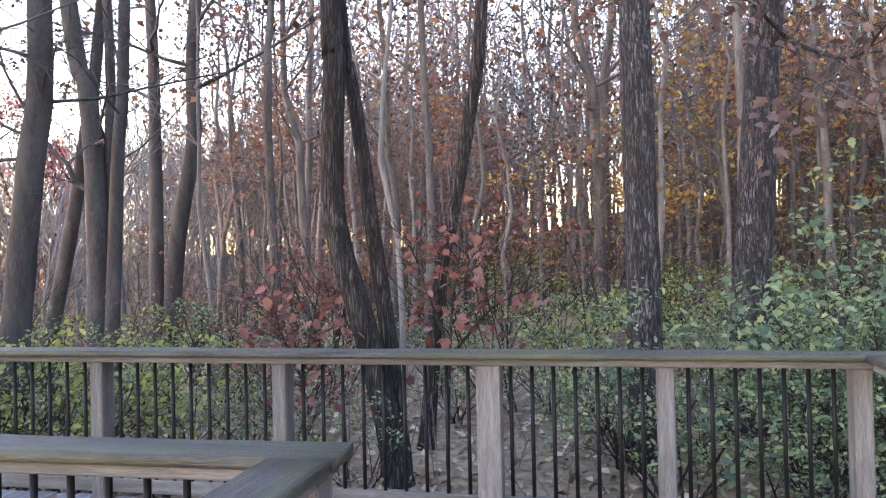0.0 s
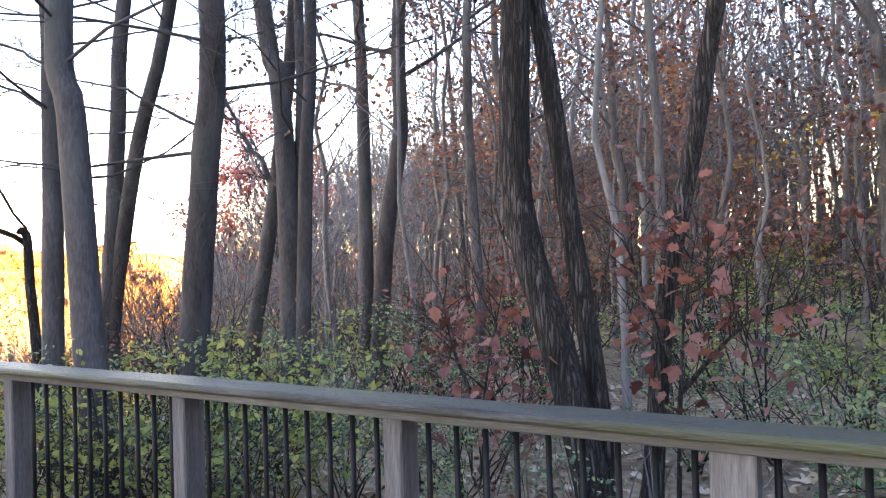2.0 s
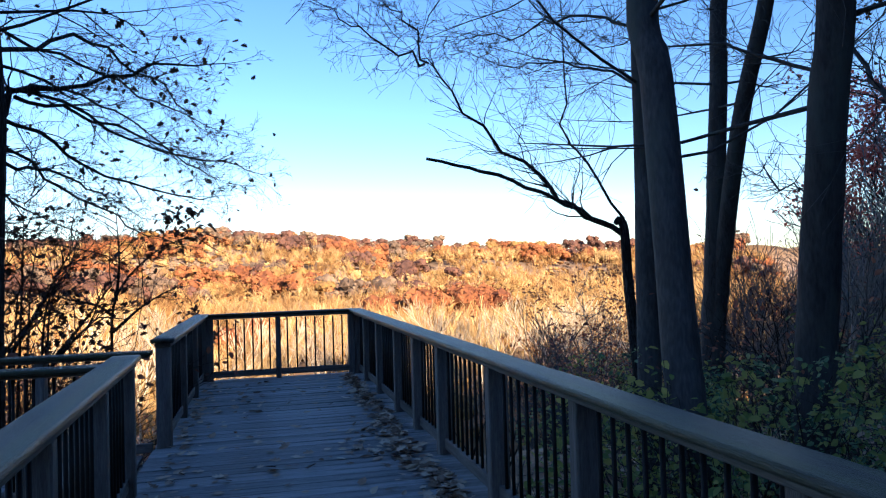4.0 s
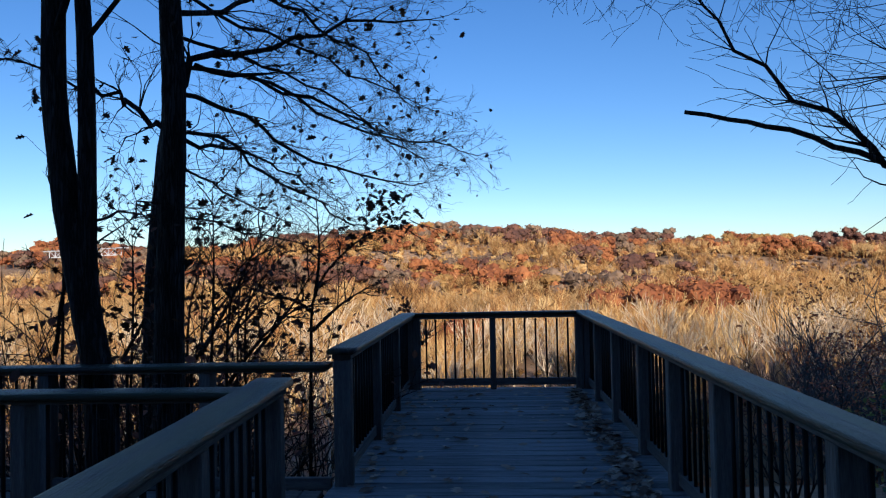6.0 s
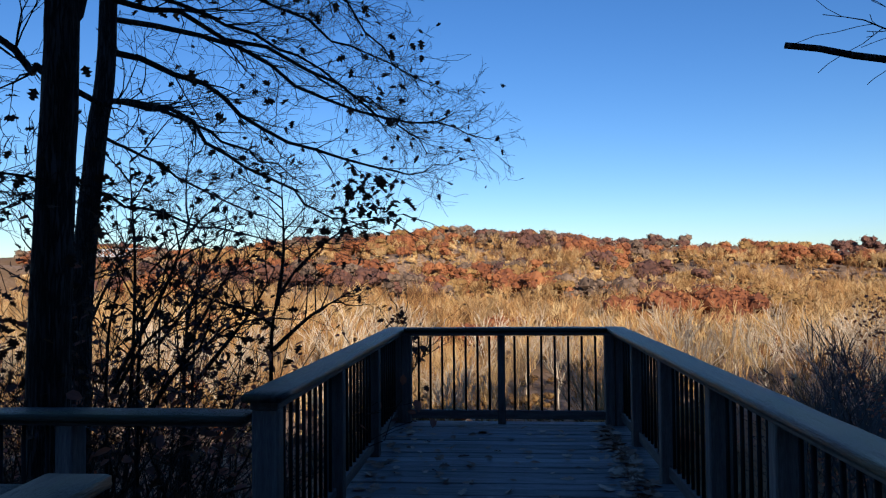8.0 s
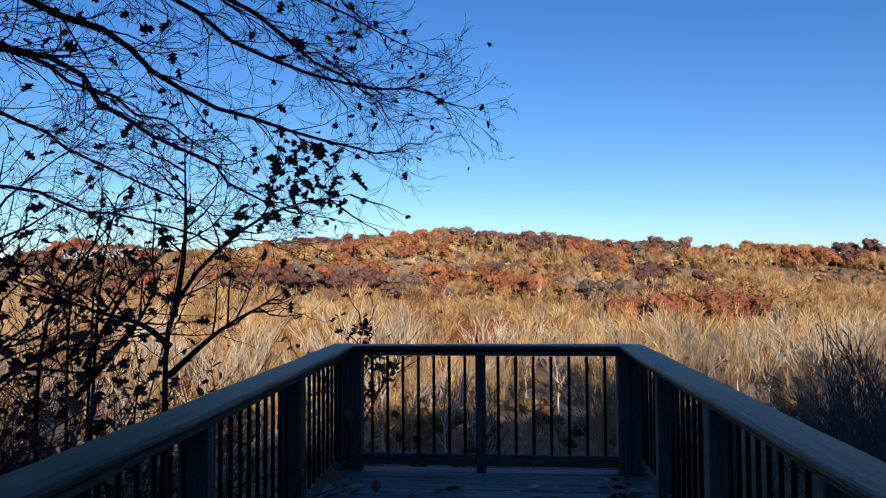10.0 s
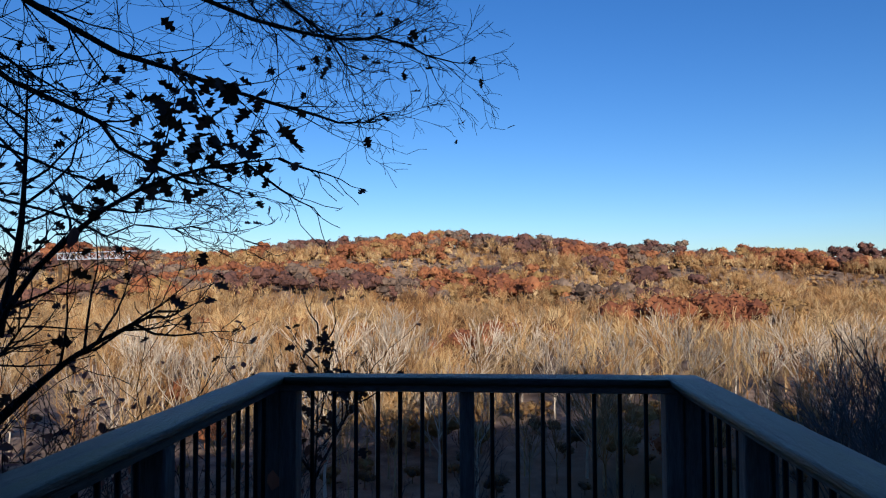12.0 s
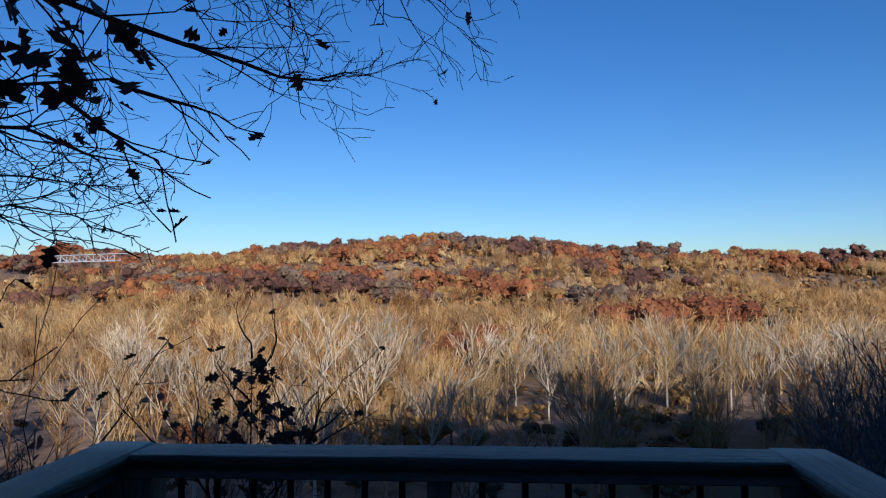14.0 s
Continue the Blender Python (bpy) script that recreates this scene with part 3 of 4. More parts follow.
wood_tree("tree", [([(-6.26, 6.85, 0.53), (-6.18, 6.85, 1.29), (-6.01, 6.85, 2.62), (-5.87, 6.85, 3.92)], 0.155)],
          [([(-6.0, 6.85, 2.7), (-6.6, 6.6, 3.2), (-7.5, 6.4, 3.5), (-8.8, 6.2, 3.9)], 0.03, 2), ([(-5.95, 6.85, 3.2), (-5.4, 6.6, 3.7), (-4.6, 6.5, 3.9)], 0.025, 2),
           ([(-6.1, 6.85, 1.9), (-6.8, 6.9, 2.2), (-7.6, 7.0, 2.3)], 0.015, 1)], "smooth dark grey trunk past the railing", BARK_DARK, 6, 15, 2.2, extra=22, limb_rise=0.12, limb_thick=0.16)
wood_tree("tree", [([(-7.61, 6.2, 0.42), (-7.57, 6.2, 1.92), (-7.55, 6.2, 3.42), (-7.57, 6.2, 4.34)], 0.11)],
          [([(-7.55, 6.2, 3.0), (-8.2, 5.9, 3.5), (-9.4, 5.6, 3.8), (-10.6, 5.4, 4.3)], 0.024, 2)], "smooth grey trunk standing beside its neighbour", BARK_DARK, 7, 14, 2.4, extra=20, limb_rise=0.12, limb_thick=0.18)
wood_tree("tree", [([(-5.86, 5.5, 0.4), (-5.94, 5.5, 1.06), (-6.1, 5.5, 2.78), (-6.24, 5.5, 3.79)], 0.13)],
          [([(-6.15, 5.5, 3.1), (-6.9, 5.3, 3.5), (-8.2, 5.1, 3.7), (-9.6, 4.9, 4.2)], 0.024, 2)], "smooth leaning trunk close against the railing", BARK_DARK, 8, 14, 2.6, extra=20, limb_rise=0.12, limb_thick=0.16)
wood_tree("tree", [([(-9.95, 8.4, 0.47), (-9.82, 8.4, 1.4), (-9.57, 8.4, 3.71), (-9.38, 8.4, 5.32)], 0.13),
                   ([(-9.90, 8.45, 0.47), (-9.6, 8.45, 1.89), (-9.09, 8.4, 3.38), (-8.42, 8.4, 5.01)], 0.115)], [], "forked grey tree on the slope", BARK_DARK, 9, 16, 2.6, extra=14, limb_rise=0.15, limb_thick=0.18)
wood_tree("tree", [([(-6.66, 8.7, -0.3), (-6.67, 8.7, 2.53), (-6.78, 8.7, 3.88), (-6.98, 8.7, 4.62)], 0.145),
                   ([(-6.71, 8.85, -0.3), (-6.59, 8.85, 2.53), (-6.53, 8.85, 4.5)], 0.08),
                   ([(-6.42, 8.6, -0.3), (-6.25, 8.6, 2.78), (-6.13, 8.6, 4.33)], 0.095)],
          [([(-6.67, 8.7, 2.3), (-7.3, 8.8, 2.9), (-7.9, 9.0, 3.5), (-8.4, 9.0, 4.4), (-8.6, 9.0, 5.5)], 0.07, 2)], "clump of three dark stems with a spreading limb", BARK_DARK, 10, 15, 2.5, extra=9, limb_rise=0.2, limb_thick=0.2)
wood_tree("tree", [([(-7.85, 9.2, 0.3), (-7.59, 9.2, 1.42), (-7.38, 9.2, 2.36), (-7.2, 9.2, 3.3), (-7.0, 9.2, 4.4)], 0.11)], [], "leaning trunk behind the stem clump", BARK_DARK, 11, 12)
wood_tree("tree", [([(-8.31, 12.4, -0.67), (-8.25, 12.4, 2.0), (-8.24, 12.4, 3.84), (-8.26, 12.4, 5.71)], 0.14)], [], "slim upright grey tree", BARK_DARK, 12, 16, 3.4, LEAF_BROWN, 0.10, 2000, extra=13)
wood_tree("tree", [([(-8.1, 12.4, -0.83), (-7.79, 12.4, 1.97), (-7.44, 12.4, 3.69), (-7.42, 12.4, 5.45)], 0.16)], [], "slightly crooked grey tree with a bend", BARK_DARK, 13, 16, 3.6, LEAF_BROWN, 0.10, 2000, extra=13)
wood_tree("tree", [([(-8.35, 6.5, 0.1), (-8.53, 6.5, 1.3), (-8.58, 6.5, 1.86), (-8.64, 6.44, 1.95)], 0.06)],
          [([(-8.6, 6.52, 1.78), (-8.75, 6.08, 2.04), (-8.9, 5.79, 2.32), (-9.0, 5.59, 2.58), (-9.2, 5.07, 3.07), (-9.35, 4.77, 3.56), (-9.5, 4.59, 3.82)], 0.055, 1),
           ([(-9.48, 4.6, 3.8), (-9.8, 4.3, 4.02), (-10.1, 3.95, 4.32), (-10.6, 3.61, 4.72), (-11.3, 3.2, 5.3)], 0.026, 2),
           ([(-9.5, 4.6, 3.8), (-9.7, 4.49, 4.3), (-9.9, 4.2, 4.62), (-10.2, 3.9, 5.2)], 0.022, 2),
           ([(-8.62, 6.45, 1.85), (-8.68, 5.8, 2.17), (-8.75, 5.1, 2.46), (-8.82, 4.42, 2.63)], 0.027, 0),
           ([(-8.55, 6.5, 1.95), (-8.6, 6.17, 2.52), (-8.65, 5.93, 2.86), (-8.7, 5.94, 3.6), (-8.7, 5.91, 4.25), (-8.75, 5.85, 6.0)], 0.026, 1)], "broken tree bent out over the valley", BARK, 14, 1.9, 9, extra=0)
wood_tree("tree", [([(-9.25, 0.21, 0.4), (-9.25, 0.24, 1.85), (-9.25, 0.28, 2.9), (-9.25, 0.26, 3.6)], 0.135)],
          [([(-9.25, 0.3, 3), (-9.4, 0.53, 3.38), (-9.65, 1.02, 3.5), (-10.15, 1.72, 3.85), (-10.85, 2.32, 4.1)], 0.06, 2),
           ([(-9.35, 0.42, 3.3), (-9.85, 0.74, 3.25), (-10.75, 1.32, 3.2), (-11.75, 1.72, 3.05), (-12.55, 2.02, 2.95), (-13.25, 2.22, 2.8)], 0.036, 2),
           ([(-9.25, 0.24, 2.6), (-9.75, 0.55, 2.65), (-10.55, 0.87, 2.5), (-11.55, 1.22, 2.3)], 0.036, 2),
           ([(-9.25, 0.26, 3.7), (-10.35, 0.82, 4.2), (-11.65, 1.42, 4.05), (-12.95, 2.02, 3.65)], 0.045, 2),
           ([(-9.25, 0.22, 2.7), (-9.25, -0.12, 2.95), (-9.3, -0.68, 3.2), (-9.35, -1.68, 3.5)], 0.045, 2)], "dark forked oak with spreading bare branches", BARK, 15, 9, 3.0, LEAF_BROWN, 0.085, 420, 3, 7)
wood_tree("tree", [([(-8.6, -0.03, 0.5), (-8.6, -0.14, 1.24), (-8.6, -0.31, 2.24), (-8.6, -0.38, 3.45)], 0.118),
                   ([(-8.55, -0.04, 0.7), (-8.6, -0.12, 1.5), (-8.6, -0.12, 2.23), (-8.6, -0.14, 3.44)], 0.08)],
          [([(-8.6, -0.14, 1.9), (-9.2, 0.16, 2.1), (-9.9, 0.56, 2)], 0.02, 2)], "dark twin trunk by the side landing", BARK, 16, 10, 2.3, LEAF_BROWN, 0.085, 420, 3, 6)
wood_tree("tree", [([(-11.8, -1.14, 0.23), (-11.8, -1.11, 1.42), (-11.8, -0.98, 2.8), (-11.8, -0.87, 3.85)], 0.125)],
          [([(-11.8, -0.95, 3.2), (-12.2, -0.49, 3.2), (-12.4, 0.11, 2.75), (-12.6, 0.8, 2.3), (-12.8, 1.5, 2.0)], 0.05, 2),
           ([(-11.8, -0.9, 3.7), (-12.6, -0.3, 3.6), (-13.0, 0.13, 3.2), (-13.6, 0.9, 2.9), (-14.4, 1.6, 2.8), (-15.4, 2.0, 3.0)], 0.055, 2),
           ([(-11.8, -0.9, 4.0), (-13.0, -0.1, 4.1), (-14.0, 0.6, 3.7), (-14.4, 1.6, 3.5), (-14.3, 2.2, 3.38), (-14.25, 2.75, 3.2)], 0.05, 2),
           ([(-11.8, -1.0, 2.3), (-12.2, -0.4, 2.1), (-12.5, 0.5, 1.85), (-12.7, 1.3, 1.72)], 0.028, 2),
           ([(-11.8, -0.9, 4.9), (-13.0, 0.1, 4.7), (-14.0, 1.2, 4.3), (-14.9, 2.2, 3.95)], 0.045, 2),
           ([(-11.8, -0.9, 4.4), (-12.7, 0.2, 4.1), (-13.5, 1.1, 3.7), (-13.9, 1.8, 3.25)], 0.04, 2),
           ([(-11.8, -1.0, 2.9), (-12.6, -0.6, 2.6), (-13.6, 0.0, 2.2), (-14.6, 0.7, 2.0)], 0.03, 2)], "dark oak with long drooping twiggy limbs", BARK, 17, 10, 4.2, LEAF_BROWN, 0.085, 160, 3, 4)


def sapling(foot, ctrl_sets, clusters, label, seed, leaf=LEAF_BROWN, size=0.105, r=0.03, lobes=True, words="dark lobed oak leaves"):
    """A sapling of a few stems with clusters of lobed leaves (centre, spread, how many)."""
    rng = random.Random(seed)
    root = tagged(new("sapling"), label, "tree", "saplings at the deck")
    root.location = (*foot, height(*foot))
    o = root.location
    tips = []
    for ctrl in ctrl_sets:
        s = Soup()
        c = [Vector(p) for p in ctrl]
        pts = [p - o for p in smooth_line(c, 14)]
        s.tube(pts, [max(0.003, r * (1 - 0.85 * k / 14)) for k in range(15)], 7, 0.1, rng)
        for k in range(6, 15):
            way = (pts[k] - pts[k - 1]).normalized()
            out = way.orthogonal().normalized()
            out.rotate(Matrix.Rotation(rng.random() * 6.28, 3, way))
            s.grow(pts[k], way + out, 0.5 * (0.5 + rng.random()), 0.008, 1, rng, tips, 4, 0.2, 0.05, 4)
        finish("stem", s.verts, s.faces, BARK, root, smooth=True)
    f = Soup()
    for centre, spread, count in clusters:
        for k in range(count):
            p = Vector(centre) - o + Vector((rng.gauss(0, spread), rng.gauss(0, spread), rng.gauss(0, spread)))
            f.leaf(p, size * rng.uniform(0.6, 1.15), rng, lobes, 0.45)
    for k in range(len(tips)):
        if rng.random() < 0.35:
            f.leaf(tips[k], size * rng.uniform(0.5, 0.9), rng, True)
    finish("foliage", f.verts, f.faces, leaf, root, words)
    return root


sapling((-11.6, 0.8), [[(-11.55, 0.80, -2.6), (-11.5, 0.86, 0.4), (-11.5, 0.92, 1.23), (-11.6, 1.25, 1.7), (-11.8, 1.6, 1.95), (-12.05, 2.0, 2.06)],
                       [(-11.5, 0.90, 1.0), (-11.5, 0.69, 1.15), (-11.5, 0.33, 1.25), (-11.5, -0.2, 1.45)], [(-11.5, 0.92, 1.2), (-11.6, 0.95, 1.7), (-11.7, 0.9, 2.4)],
                       [(-11.5, 0.88, 0.8), (-11.6, 1.2, 1.1), (-11.8, 1.5, 1.3)]],
        [((-11.95, 1.85, 2.12), 0.10, 34), ((-11.8, 1.6, 2.05), 0.10, 26), ((-11.9, 1.72, 2.35), 0.10, 38), ((-11.7, 1.5, 2.3), 0.10, 14), ((-11.6, 1.25, 1.75), 0.1, 10), ((-11.5, 0.8, 1.5), 0.3, 14), ((-11.5, 0.4, 1.0), 0.3, 30)],
        "leafy oak sapling reaching over the deck railing", 21, r=0.024)
sapling((-14.65, 1.5), [[(-14.65, 1.5, -3.4), (-14.65, 1.52, -0.6), (-14.6, 1.56, 0.3), (-14.65, 1.55, 0.98)], [(-14.65, 1.5, -0.3), (-14.65, 1.75, 0.2), (-14.65, 1.95, 0.5)], [(-14.65, 1.5, -0.2), (-14.6, 1.3, 0.1), (-14.6, 1.15, 0.35)]],
        [((-14.65, 1.57, 0.9), 0.06, 12), ((-14.65, 1.6, 0.65), 0.10, 18), ((-14.65, 1.75, 0.48), 0.12, 22), ((-14.65, 1.35, 0.42), 0.14, 22), ((-14.65, 1.55, 0.2), 0.2, 26)], "small leafy sapling past the end railing", 22, r=0.014)
for k, (x, y, h) in enumerate(((-10.2, 0.1, 2.3), (-9.6, -1.0, 2.6), (-12.6, -1.6, 2.4), (-10.9, -0.3, 1.6), (-13.4, -0.9, 1.5), (-10.6, -0.9, 2.0), (-11.2, 0.3, 1.9), (-13.0, -0.6, 2.2), (-14.2, -1.5, 2.0), (-9.8, 0.5, 1.5))):
    rng = random.Random(40 + k)
    sapling((x, y), [[(x, y, height(x, y) - 0.1), (x + rng.gauss(0, 0.1), y + rng.gauss(0, 0.1), h * 0.5), (x + rng.gauss(0, 0.2), y + 0.2, h)],
                     [(x, y, h * 0.3), (x + rng.gauss(0, 0.2), y + 0.4, h * 0.6), (x + rng.gauss(0, 0.2), y + 0.7, h * 0.8)]],
            [((x + rng.gauss(0, 0.3), y + rng.gauss(0, 0.3), h * f), 0.26, 26 if x > -12 else 7) for f in (0.25, 0.4, 0.55, 0.75)], "thin dark sapling with withered leaves", 50 + k, size=0.09, r=0.022)

# ---- shrubs ----
def shrub_kind(name, leafmat, seed, wide, tall, leaves, size, label, lobes, group):
    rng = random.Random(seed)
    root = tagged(new(name), label, "shrub", group)
    s, f, tips = Soup(), Soup(), []
    for k in range(6):
        a = rng.random() * 6.28
        s.grow((rng.gauss(0, 0.06), rng.gauss(0, 0.06), -0.05), (math.cos(a) * wide / tall, math.sin(a) * wide / tall, 1.0), tall * rng.uniform(0.7, 1.05), 0.014, 2, rng, tips, 4, 0.16, 0.0, 3, 0.8, 0.55)
    finish("stem", s.verts, s.faces, BARK, root, smooth=True)
    for k in range(leaves):
        t = tips[rng.randrange(len(tips))]
        f.leaf(t + Vector((rng.gauss(0, size * 1.1), rng.gauss(0, size * 1.1), rng.gauss(0, size * 0.9))), size * rng.uniform(0.5, 1.2), rng, lobes, 0.15)
    finish("foliage", f.verts, f.faces, leafmat, root)
    return root


def plant(kinds, spots, seed):
    rng = random.Random(seed)
    used = set()
    for k, (x, y, scale) in enumerate(spots):
        base = kinds[rng.randrange(len(kinds))]
        m = pose(x, y, height(x, y), 0, 0, rng.uniform(0, 360)) @ Matrix.Diagonal((scale, scale, scale, 1))
        if base.name not in used:
            used.add(base.name)
            base.matrix_basis = m
        else:
            ob = copy_thing(base, pose(0, 0, 0))
            ob.matrix_basis = m
    for base in kinds:
        if base.name not in used:
            base.location = (spots[0][0] + 0.4, spots[0][1] + 0.4, height(spots[0][0], spots[0][1]))


def scatter(n, x0, x1, y0, y1, seed, lo=0.8, hi=1.2, keep=None):
    rng = random.Random(seed)
    out = []
    while len(out) < n:
        x, y = rng.uniform(x0, x1), rng.uniform(y0, y1)
        if keep is None or keep(x, y):
            out.append((x, y, rng.uniform(lo, hi)))
    return out


greens = [shrub_kind("green_shrub", LEAF_GREEN, 61 + k, 0.8, 1.3, 900, 0.046, "bushy green shrub with small leaves", False, "green shrubs") for k in range(3)]
yellows = [shrub_kind("yellow_shrub", LEAF_YELLOW, 71 + k, 0.8, 1.2, 340, 0.065, "thin shrub turning yellow-green", False, "yellow-green shrubs") for k in range(2)]
reds = [shrub_kind("red_sapling", LEAF_RED, 81 + k, 0.75, 1.5, 330, 0.085, "young tree with broad dull red leaves", "broad", "red-leaved saplings") for k in range(2)]
bigs = [shrub_kind("maple_sapling", LEAF_GREEN, 91 + k, 0.8, 2.2, 560, 0.085, "tall green sapling with broad leaves", "broad", "broad-leaved green saplings") for k in range(2)]
plant(greens, [(-5.4, 6.2, 1.0), (-6.5, 5.5, 1.0), (-3.9, 6.3, 0.9), (-6.1, 6.2, 0.9)] + scatter(34, -6, 5, 5.5, 13, 101, 0.7, 1.1)
      + scatter(14, -0.5, 3.5, 5.6, 8, 102, 0.9, 1.25), 1)
plant(yellows, [(-5.1, 5.35, 1.1), (-5.9, 5.2, 1.0), (-4.4, 5.5, 1.0), (-3.7, 5.7, 0.9), (-4.8, 5.8, 1.15), (-5.5, 5.6, 1.1), (-4.6, 5.05, 0.8), (-5.4, 4.95, 0.8)] + scatter(26, -9, 9, 7, 20, 103, 0.8, 1.5) + scatter(10, -2, 7, 9, 17, 112, 0.9, 1.3) + scatter(40, -6, 24, 18, 52, 109, 1.2, 2.0) + scatter(10, -12, -5, 6, 8.5, 104, 0.8, 1.1), 2)
RED = dict(leaf=LEAF_RED, size=0.125, r=0.02, lobes="broad", words="broad drooping dull red leaves")
sapling((-1.55, 7.0), [[(-1.55, 7.0, -0.6), (-1.5, 7.0, 0.5), (-1.45, 7.0, 1.1), (-1.35, 7.0, 1.65)], [(-1.5, 7.0, 0.6), (-1.7, 7.0, 1.1), (-1.85, 6.95, 1.6)], [(-1.5, 7.0, 0.5), (-1.1, 6.95, 0.95), (-0.75, 6.9, 1.15)]],
        [((-1.85, 6.95, 1.58), 0.11, 16), ((-1.5, 7.0, 1.62), 0.11, 18), ((-1.2, 7.0, 1.55), 0.09, 10), ((-1.55, 7.0, 1.3), 0.14, 20), ((-1.1, 6.9, 1.2), 0.13, 18), ((-0.8, 6.9, 1.1), 0.10, 12),
         ((-1.75, 6.9, 0.95), 0.16, 22), ((-1.3, 6.9, 0.88), 0.16, 24), ((-1.0, 6.9, 0.75), 0.14, 14), ((-1.55, 6.9, 0.5), 0.2, 18)], "young tree with broad dull red leaves in layers", 23, **RED)
sapling((-2.75, 6.45), [[(-2.75, 6.45, -0.6), (-2.75, 6.45, 0.4), (-2.6, 6.5, 1.25)], [(-2.75, 6.45, 0.3), (-2.95, 6.4, 0.8), (-3.05, 6.4, 1.2)]],
        [((-2.55, 6.5, 1.15), 0.12, 14), ((-2.75, 6.45, 0.92), 0.14, 18), ((-3.0, 6.4, 1.1), 0.12, 12), ((-2.6, 6.4, 0.7), 0.16, 18), ((-3.1, 6.45, 0.75), 0.14, 14), ((-2.8, 6.4, 0.4), 0.2, 12)], "low young tree with rusty red leaves", 24, **RED)
plant(reds, [(-3.3, 7.4, 0.8), (-4.1, 8.6, 0.8), (-4.8, 12, 1.3), (-6, 13.5, 1.4), (-5, 9.5, 0.9)], 3)
plant(bigs, [(1.9, 6.0, 1.0), (2.4, 6.6, 1.05), (1.5, 6.0, 0.75), (2.9, 7.6, 1.2), (3.5, 8.5, 1.2), (2.6, 5.9, 0.9)], 4)

bares = [shrub_kind("bare_shrub", LEAF_RUST, 95 + k, 0.9, 2.0, 60, 0.07, "twiggy bare shrub with few rusty leaves", False, "bare understory shrubs") for k in range(3)]
plant(bares, scatter(70, -14, 8, 8.5, 24, 105, 0.8, 1.5) + scatter(10, -14.5, -6, 5.7, 8.5, 106, 0.7, 1.1) + scatter(36, -16, -9.6, -4.5, 0.1, 107, 1.0, 1.7) + scatter(8, -24, -14.5, -5, -0.5, 108, 0.9, 1.6), 7)

# ---- the forest ----
def forest_kind(seed, tall, r, leaves, leafmat, label, name="forest_tree", group="forest trees"):
    rng = random.Random(seed)
    root = tagged(new(name), label, "tree", group)
    lean = Vector((rng.gauss(0, 0.05), rng.gauss(0, 0.05), 1))
    pts = [lean * (tall * k / 12) + Vector((rng.gauss(0, 0.05), rng.gauss(0, 0.05), 0)) * (1 + k * 0.22) for k in range(13)]
    pts[0].z = -0.3
    s = Soup()
    s.tube(pts, [r * (1.35 if k == 0 else 1.0 - 0.072 * k) for k in range(13)], 7, 0.06, rng)
    tips = []
    for k in range(10):
        q = 4 + int(8 * k / 10)
        a = rng.random() * 6.28
        s.grow(pts[q], (math.cos(a), math.sin(a), 0.75), tall * 0.17 * rng.uniform(0.6, 1.2), r * 0.30, 2 if k % 4 == 1 else 1, rng, tips, 4, 0.22, 0.08, 3, 0.8, 0.65, 3, 0.006)
    finish("trunk", s.verts, s.faces, BARK_SMOOTH, root, smooth=True)
    f = Soup()
    for k in range(leaves):
        t = tips[rng.randrange(len(tips))]
        f.leaf(t + Vector((rng.gauss(0, 0.3), rng.gauss(0, 0.3), rng.gauss(0, 0.25))), rng.uniform(0.10, 0.17), rng, None)
    finish("foliage", f.verts, f.faces, leafmat, root)
    return root


kinds = [forest_kind(200 + k, (13, 15, 17, 14, 16, 12)[k], (0.10, 0.12, 0.15, 0.08, 0.11, 0.07)[k], (640, 800, 560, 760, 660, 620)[k],
                     (LEAF_RUST, LEAF_ORANGE, LEAF_BROWN, LEAF_RUST, LEAF_ORANGE, LEAF_RUST)[k], "tall thin forest tree with scattered rust leaves") for k in range(6)]


def in_wood(x, y):
    return y > 9.5 + 0.10 * abs(x) and (x > -8 - 0.28 * (y - 9)) and math.hypot(x + 7.5, y - 12.4) > 1.2


poles = [forest_kind(220 + k, (11, 13, 12)[k], (0.055, 0.07, 0.045)[k], 150, (LEAF_RUST, LEAF_BROWN, LEAF_ORANGE)[k], "young pole-like forest tree with few leaves", "young_tree", "young forest trees") for k in range(3)]
plant(kinds, scatter(200, -22, 26, 9, 48, 301, 0.75, 1.15, in_wood) + scatter(60, -24, 34, 40, 78, 302, 0.9, 1.3, in_wood), 5)
plant(poles, scatter(210, -20, 24, 9.5, 46, 309, 0.8, 1.2, in_wood), 15)


